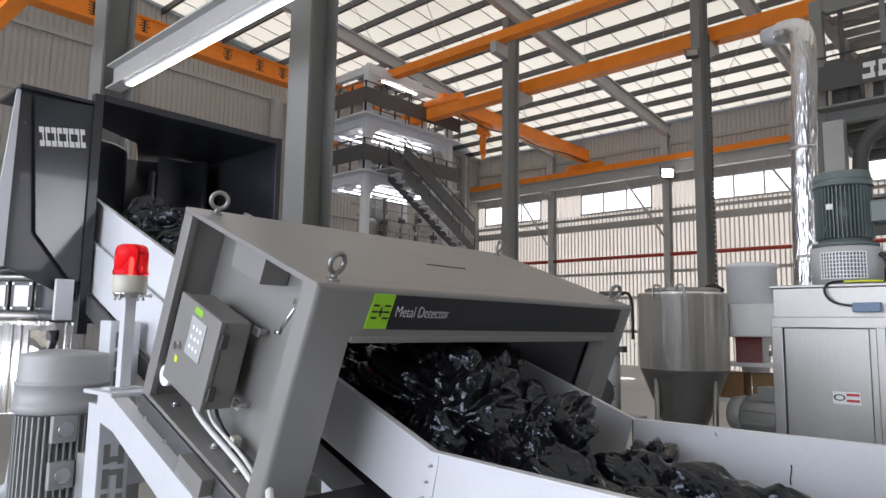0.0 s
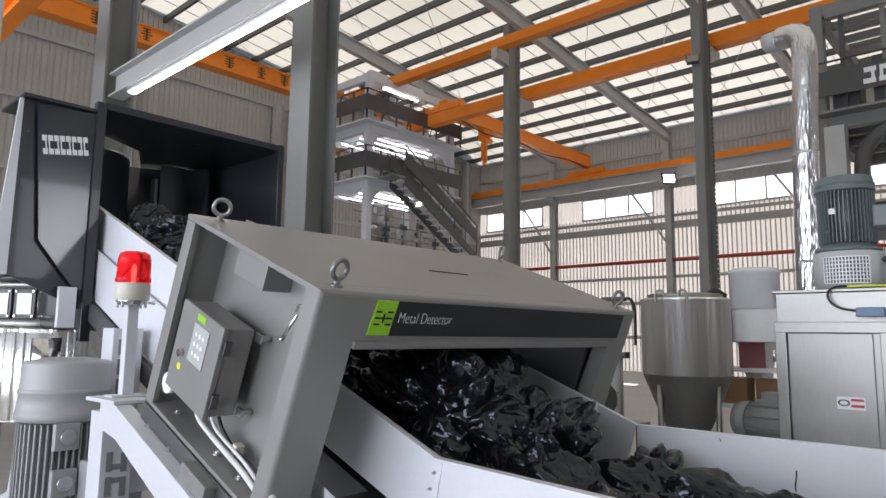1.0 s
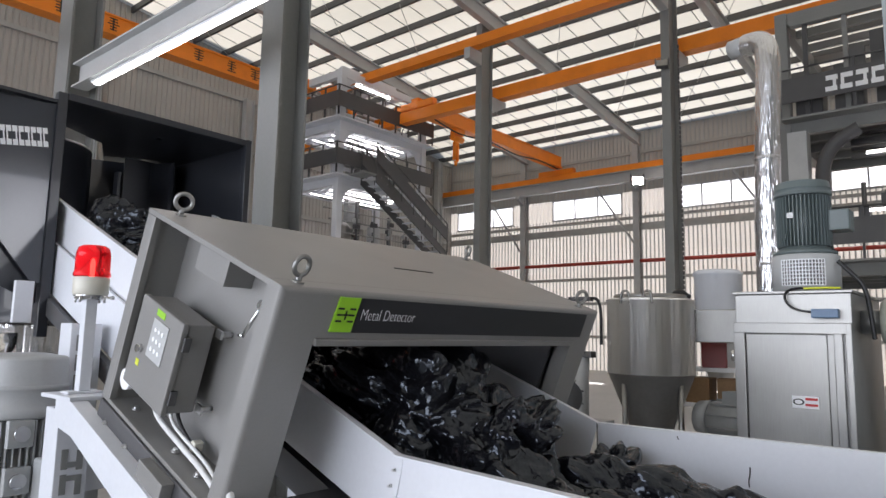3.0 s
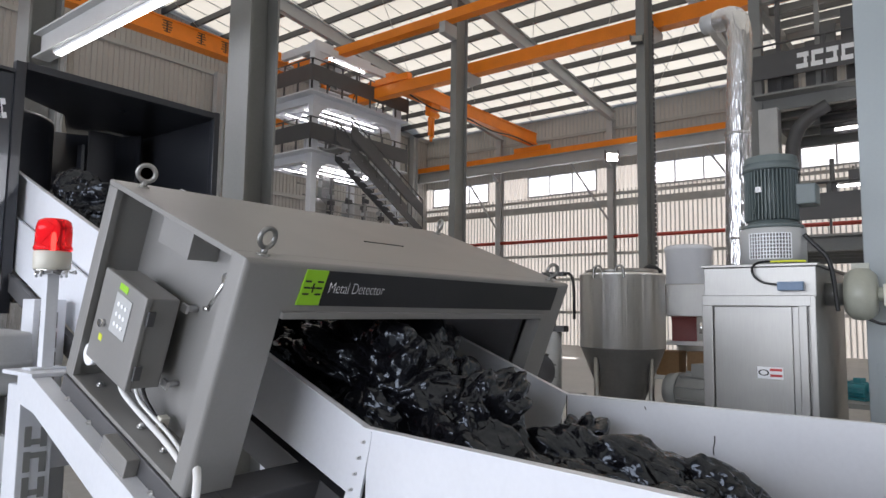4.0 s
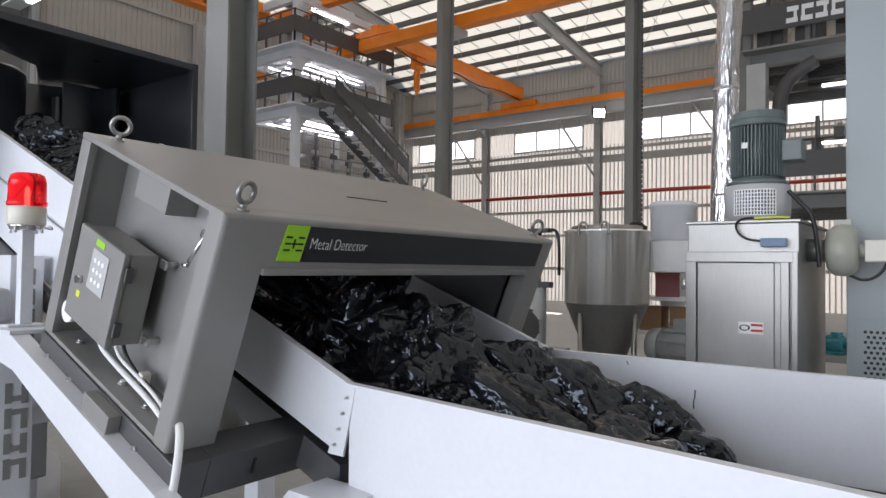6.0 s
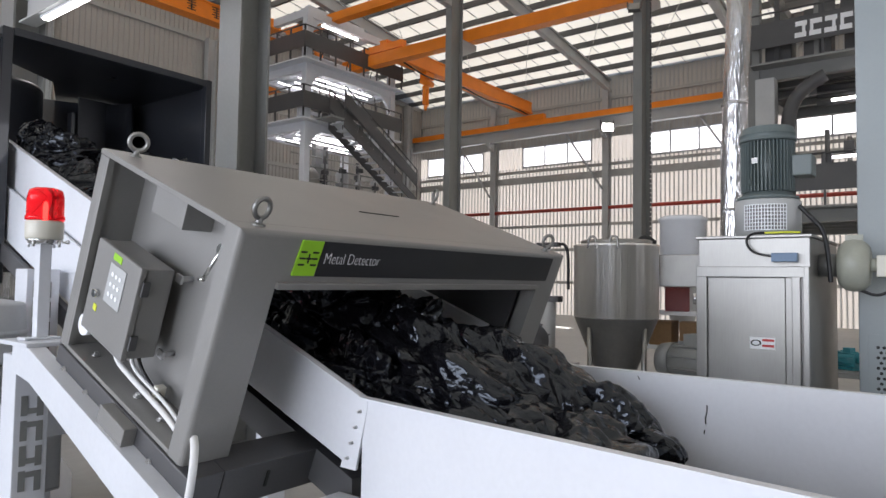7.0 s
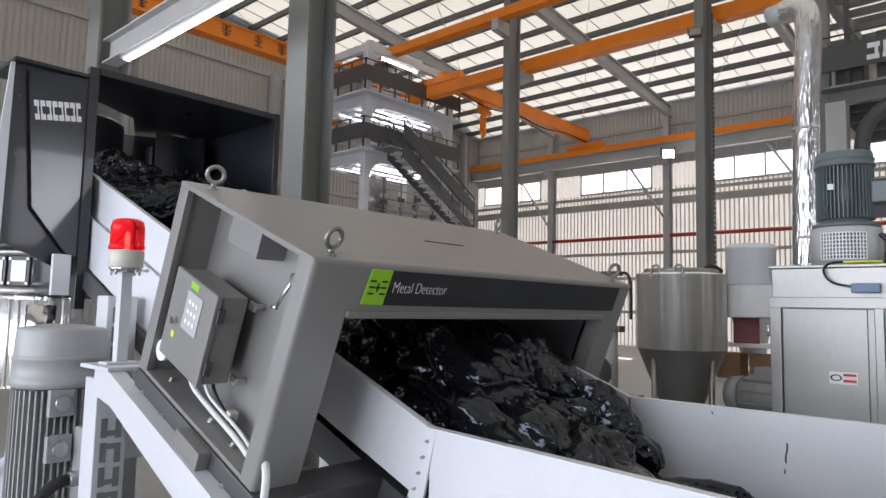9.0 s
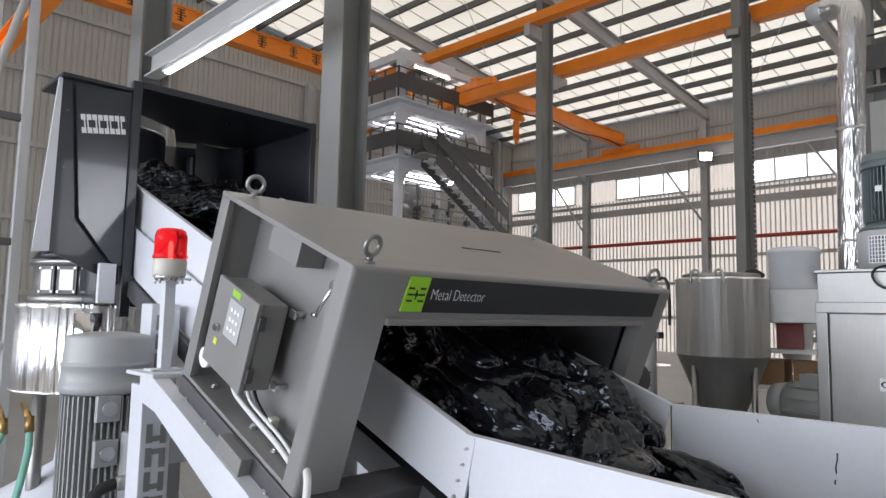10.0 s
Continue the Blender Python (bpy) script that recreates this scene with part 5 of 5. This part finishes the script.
    part("light_strip", box(x0 + 0.8, x1 - 1.8, y0 + 0.12, y0 + 0.18, z - 0.36, z - 0.3), M_TUBE, root, "glowing fluorescent tube")
    if stair:
        xa, za, xb, zb = 16.4, levels[1] + 0.05, 20.4, levels[0] + 0.05
        st = part("stair", box(xa - 0.6, xa, y0 - 1.3, y0 - 0.5, za - 0.06, za), M_COL, root, "steel stair flight")
        for y in (y0 - 1.3, y0 - 0.52):
            part("stringer", prism([(xa, za + 0.03), (xb, zb + 0.03), (xb, zb - 0.3), (xa, za - 0.3)], "y", y, y + 0.04), M_DETDARK, st)
            part("stringer", prism([(xa, za + 0.95), (xb, zb + 0.95), (xb, zb + 0.45), (xa, za + 0.45)], "y", y - 0.03, y - 0.001), M_DETDARK, st)
            h = bmesh.new()
            cy(h, (xa, y, za + 1.15), (xb, y, zb + 1.15), 0.025, seg=8)
            for t in np.linspace(0, 1, 7):
                px, pz = xa + (xb - xa) * t, za + (zb - za) * t
                cy(h, (px, y, pz), (px, y, pz + 1.15), 0.02, seg=6)
            part("handrail", h, M_DETDARK, st)
        for t in np.linspace(0.04, 0.97, 13):
            px, pz = xa + (xb - xa) * t, za + (zb - za) * t
            part("tread", box(px - 0.14, px + 0.14, y0 - 1.259, y0 - 0.521, pz - 0.03, pz), M_FRAME, st)
    return root


tower(15.75, 20.2, 18.4, 21.0, (4.75, 7.15, 9.25, 11.2), "grey steel film tower with railed platforms and stairs", stair=True)
tower(16.9, 21.0, -1.6, 3.9, (3.3, 6.6, 9.3), "grey steel film tower with a white lettered board", lettered=True)


def flood_light(name, m, label, lit):
    root = thing(name, label, "floodlight", m)
    b = box(-0.16, 0.16, -0.06, 0.06, -0.12, 0.12, 0.02)
    part("housing", b, M_DETDARK, root)
    part("glass", box(-0.14, 0.14, -0.068, -0.061, -0.1, 0.1), M_GLOW if lit else M_STEELDULL, root)
    part("yoke", box(-0.19, -0.165, -0.02, 0.02, -0.03, 0.2), M_DETDARK, root)
    part("yoke", box(0.165, 0.19, -0.02, 0.02, -0.03, 0.2), M_DETDARK, root)


flood_light("flood_light", pose(EAST - 1.15, 12.85, 8.72, 0, 0, -50) @ Matrix.Diagonal((1.7, 1.7, 1.7, 1)), "glowing floodlight on the wall column", True)
flood_light("flood_light", pose(17.25, 6.98, 9.0, -20, 0, -70), "dark unlit floodlight on the hall column", False)

# lamp tube under the low beam
tb = thing("batten_light", "long glowing batten light under the steel beam", "lamp")
part("housing", box(2.945, 3.015, 3.9, 7.6, 4.19, 4.2195), M_WHITEINK, tb)
part("tube", box(2.95, 3.01, 3.95, 7.55, 4.17, 4.1895), M_TUBE, tb)

# column B carries a cable chain
ch = thing("cable_chain", "dark cable chain clipped to the hall column", "cable chain")
for k in range(60):
    z = 2.0 + 0.13 * k
    o = box(18.0, 18.06, 6.8, 6.828, z, z + 0.1) if k == 0 else None
    if o:
        link = part("link", o, M_DETDARK, ch)
    else:
        l2 = new("link", link.data)
        l2.parent = ch
        l2.matrix_basis = pose(0, 0, 0.13 * k)


# ---- left side: truss frame, hoses ----
def truss_frame():
    root = thing("steel_stand", "pale grey steel stand with slanting braces", "steel frame")
    x, y = 1.55, 7.0
    part("post", box(x - 0.04, x + 0.04, y - 0.04, y + 0.04, 0, 4.6, 0.005), M_COLLIGHT, root)
    part("post", box(x - 0.75, x - 0.67, y - 0.04, y + 0.04, 0, 4.6, 0.005), M_COLLIGHT, root)
    part("top_rail", box(x - 0.66, x - 0.041, y - 0.035, y + 0.035, 4.5, 4.58, 0.005), M_COLLIGHT, root)
    for z in (1.2, 2.1, 3.2):
        part("rail", box(x - 0.66, x - 0.041, y - 0.03, y + 0.03, z, z + 0.06, 0.004), M_PURLIN if z > 2 else M_COLLIGHT, root)
    part("brace", cyl((x - 0.05, y, 4.4), (x - 0.6, y, 2.2), 0.035, seg=8), M_COLLIGHT, root)


truss_frame()
hs = thing("water_hoses", "pale green water hoses with brass fittings", "hose")
part("hose", tube([(0.98, 4.3, 0.93), (0.93, 4.25, 0.85), (0.85, 4.1, 0.6), (0.7, 3.8, 0.2), (0.4, 3.6, 0.03)], 0.018, 8, 4), M_HOSE, hs)
part("hose", tube([(1.1, 4.3, 0.93), (1.09, 4.25, 0.82), (0.98, 4.05, 0.55), (0.8, 3.7, 0.2), (0.5, 3.2, 0.03)], 0.018, 8, 4), M_HOSE, hs)
part("hose", tube([(0.93, 4.3, 0.9), (0.9, 4.2, 0.7), (1.0, 4.1, 0.5), (1.1, 4.2, 0.45), (1.2, 4.35, 0.45)], 0.012, 8, 4), M_RUBBER, hs, "black hose")
for x in (0.98, 1.1):
    part("fitting", cyl((x, 4.3, 0.92), (x, 4.32, 1.0), 0.024, seg=8), M_BRASS, hs, "brass fitting")
    part("elbow", cyl((x, 4.32, 0.985), (x + 0.03, 4.6, 1.03), 0.018, seg=10), M_BRASS, hs, "brass elbow")

# pumps and hydraulics between the conveyor and the tank
floor_motor(6.2, 3.75, 0.75, 40, "dark grey pump motor on a steel bench", M_DETDARK, 1.2)
bench = thing("steel_bench", "low steel bench under a pump motor", "bench", pose(6.2, 3.75, 0))
part("top", box(-0.5, 0.4, -0.4, 0.4, 0.7, 0.749, 0.004), M_COL, bench)
for a in (-0.45, 0.35):
    for b in (-0.35, 0.35):
        part("leg", box(a - 0.03, a + 0.03, b - 0.03, b + 0.03, 0, 0.7), M_COL, bench)
M_TEAL = material("teal_pump_paint", (0.03, 0.22, 0.26), 0.4, vary=0.1, bump=0.03)
floor_motor(8.0, 1.08, 0.75, 60, "teal pump motor on a steel bench", M_TEAL, 0.5)
bench = thing("steel_bench", "low steel bench under a teal pump motor", "bench", pose(8.0, 1.08, 0))
part("top", box(-0.35, 0.35, -0.4, 0.4, 0.7, 0.749, 0.004), M_COL, bench)
for a in (-0.3, 0.3):
    for b in (-0.35, 0.35):
        part("leg", box(a - 0.03, a + 0.03, b - 0.03, b + 0.03, 0, 0.7), M_COL, bench)
cyl_th = thing("pneumatic_cylinder", "upright steel cylinder with a dark cross head", "cylinder", pose(7.2, 4.05, 0))
part("rod", cyl((0, 0, 1.2), (0, 0, 2.0), 0.025, seg=12), M_STEEL, cyl_th)
part("body", cyl((0, 0, 0.0), (0, 0, 1.35), 0.09, seg=20), M_COLLIGHT, cyl_th)
part("cross_head", box(-0.05, 0.05, -0.14, 0.14, 2.0, 2.05, 0.006), M_DETDARK, cyl_th)
part("cross_head", box(-0.06, 0.06, -0.16, 0.12, 1.35, 1.42, 0.006), M_DETDARK, cyl_th)
part("air_line", tube([(0, -0.12, 2.03), (0.0, -0.22, 2.03), (0, -0.26, 1.9), (0, -0.26, 1.5)], 0.018, 8, 4), M_RUBBER, cyl_th)


# ---- black plastic film on the belt ----
def crumple(seed, half, folds=1.0, tips=3, level=6):
    """A crumpled lump of thin film: long gathers along its length, sharp crests, pointed tips, flat beneath."""
    rng = random.Random(seed)
    bm = bmesh.new()
    bmesh.ops.create_icosphere(bm, subdivisions=level, radius=1.0)
    off = Vector((rng.uniform(-50, 50), rng.uniform(-50, 50), rng.uniform(-50, 50)))
    spikes = []
    for _ in range(tips):
        a, e = rng.uniform(0, 6.28), rng.uniform(0.0, 0.9)
        spikes.append((Vector((math.cos(a) * math.cos(e), math.sin(a) * math.cos(e), math.sin(e))), rng.uniform(0.2, 0.45)))
    for v in bm.verts:
        d = v.co.normalized()
        p = Vector((d.x * half[0], d.y * half[1], max(d.z, -0.5) * half[2]))
        q = p + off
        sway = noise.noise(q * 3.0)
        warp = Vector((noise.noise(q * 6), noise.noise(q * 6 + Vector((9, 3, 1))), noise.noise(q * 6 + Vector((2, 7, 5)))))
        lean = 0.6 * sway
        along = Vector((0.36 * (p.x + lean * p.y), p.y - lean * p.x, 0.9 * p.z)) + warp * 0.03 + off
        cross = Vector((p.x + 0.4 * p.z, 0.45 * p.y, p.z)) + warp * 0.03 + off
        r = 0.3 * min(half) * noise.noise(q * 5.0)
        # puffed lobes that meet in sharp valleys, then a few sharp crests
        for freq, amp in ((5.0, 0.14), (10.5, 0.1), (25.0, 0.034), (52.0, 0.006)):
            r += folds * amp * (abs(noise.noise(along * freq)) - 0.25)
        r += folds * 0.06 * max(0.0, sway + 0.25) * (abs(noise.noise(cross * 9.0)) - 0.2)
        crest = max(0.0, 1 - 7 * abs(noise.noise(along * 7.0 + Vector((4, 4, 4)))))
        r += folds * 0.02 * crest
        crest = max(0.0, 1 - 6 * abs(noise.noise(cross * 19.0 + Vector((1, 8, 4)))))
        r += folds * 0.007 * crest
        for tip, k in spikes:
            c = d.dot(tip)
            if c > 0.86:
                r += 0.35 * k * min(half[:2]) * ((c - 0.86) / 0.14) ** 1.6
        p += d * r
        p.z = max(p.z, -0.5 * half[2]) + 0.5 * half[2]
        v.co = p
    for f in bm.faces:
        f.smooth = True
    return bm


BELT_Z, KNEE = 0.924, 1.2


def on_belt(x, s, turn, lift=0.0):
    """The pose of a lump that lies s metres along the belt from the knee (negative before it)."""
    k = max(0.0, min(1.0, (s + 0.18) / 0.36))
    a = math.degrees(CA) * k
    if s <= 0:
        y, z = KNEE + s, BELT_Z
    else:
        y, z = KNEE + s * math.cos(CA), BELT_Z + s * math.sin(CA)
    z += 0.03 * (1 - abs(2 * k - 1)) * (1 if 0 < k < 1 else 0)
    return pose(x, y, z + lift, a, 0, 0) @ pose(0, 0, 0, 0, 0, turn)


# seed, x, start along the belt, half sizes, turn, tips, rise as the heap bunches up, speed, sideways drift
FILM = [
    (1, 1.97, 1.4, (0.36, 0.34, 0.19), 80, 2, 0.0, 0.2, 0.0),
    (2, 1.67, 1.1, (0.22, 0.15, 0.14), 80, 1, 0.0, 0.2, 0.0),
    (3, 1.84, 0.74, (0.34, 0.2, 0.26), 76, 1, 0.0, 0.2, 0.0),
    (18, 1.97, 1.0, (0.27, 0.19, 0.22), 70, 1, 0.0, 0.2, 0.0),
    (4, 1.99, 0.4, (0.24, 0.19, 0.22), 30, 2, 0.0, 0.2, 0.0),
    (5, 1.78, 0.3, (0.22, 0.16, 0.17), 62, 1, 0.0, 0.2, 0.0),
    (6, 2.36, 0.16, (0.13, 0.09, 0.16), 30, 3, 0.03, 0.2, 0.0),
    (7, 2.12, -0.04, (0.42, 0.23, 0.16), 86, 1, 0.1, 0.19, 0.0),
    (8, 1.78, -0.06, (0.34, 0.2, 0.13), 96, 1, 0.06, 0.13, 0.05),
    (9, 2.22, -0.3, (0.24, 0.18, 0.14), 80, 1, 0.08, 0.175, 0.0),
    (10, 1.9, -0.3, (0.26, 0.19, 0.13), 66, 1, 0.07, 0.125, 0.02),
    (16, 1.92, 0.04, (0.38, 0.2, 0.15), 80, 1, 0.12, 0.17, 0.0),
    (11, 2.22, -0.52, (0.15, 0.1, 0.07), 76, 2, 0.06, 0.19, 0.2),
    (17, 1.62, -1.1, (0.2, 0.1, 0.09), 104, 1, 0.03, 0.25, 0.68),
    (12, 1.8, 2.27, (0.24, 0.28, 0.15), 25, 2, 0.0, 0.2, 0.0),
    (13, 2.2, 2.57, (0.27, 0.3, 0.17), 75, 2, 0.0, 0.2, 0.0),
    (14, 1.72, 2.82, (0.19, 0.28, 0.19), 5, 2, 0.0, 0.2, 0.0),
    (15, 2.15, 1.92, (0.3, 0.3, 0.16), 130, 2, 0.0, 0.2, 0.0),
]
lumps = []
for seed, x, s, half, turn, tips, rise, speed, drift in FILM:
    ob = part("plastic_film", crumple(seed, half, min(1.0, half[2] / 0.18), tips), M_FILM)
    tagged(ob, "crumpled lump of glossy black plastic film on the belt", "plastic film", "film lumps on the belt")
    lumps.append((ob, x, s, turn, rise, speed, drift))


def motions():
    """The belt stands still, then carries the film up into the hood; the loose tail lags behind."""
    start = 5.15
    for ob, x, s, turn, rise, speed, drift in lumps:
        rows = [(0.0, on_belt(x, s, turn)), (start, on_belt(x, s, turn))]
        for t in (5.4, 5.8, 6.3, 6.8, 7.3, 7.8, 8.3, 8.8, 9.4, 10.0):
            share = (t - start) / (10.0 - start)
            lift = rise * min(1.0, (t - start) / 1.2)
            rows.append((t, on_belt(x + drift * share, min(s + speed * (t - start), 3.05 + 0.1 * s), turn, lift)))
        walk(ob, rows)


motions()
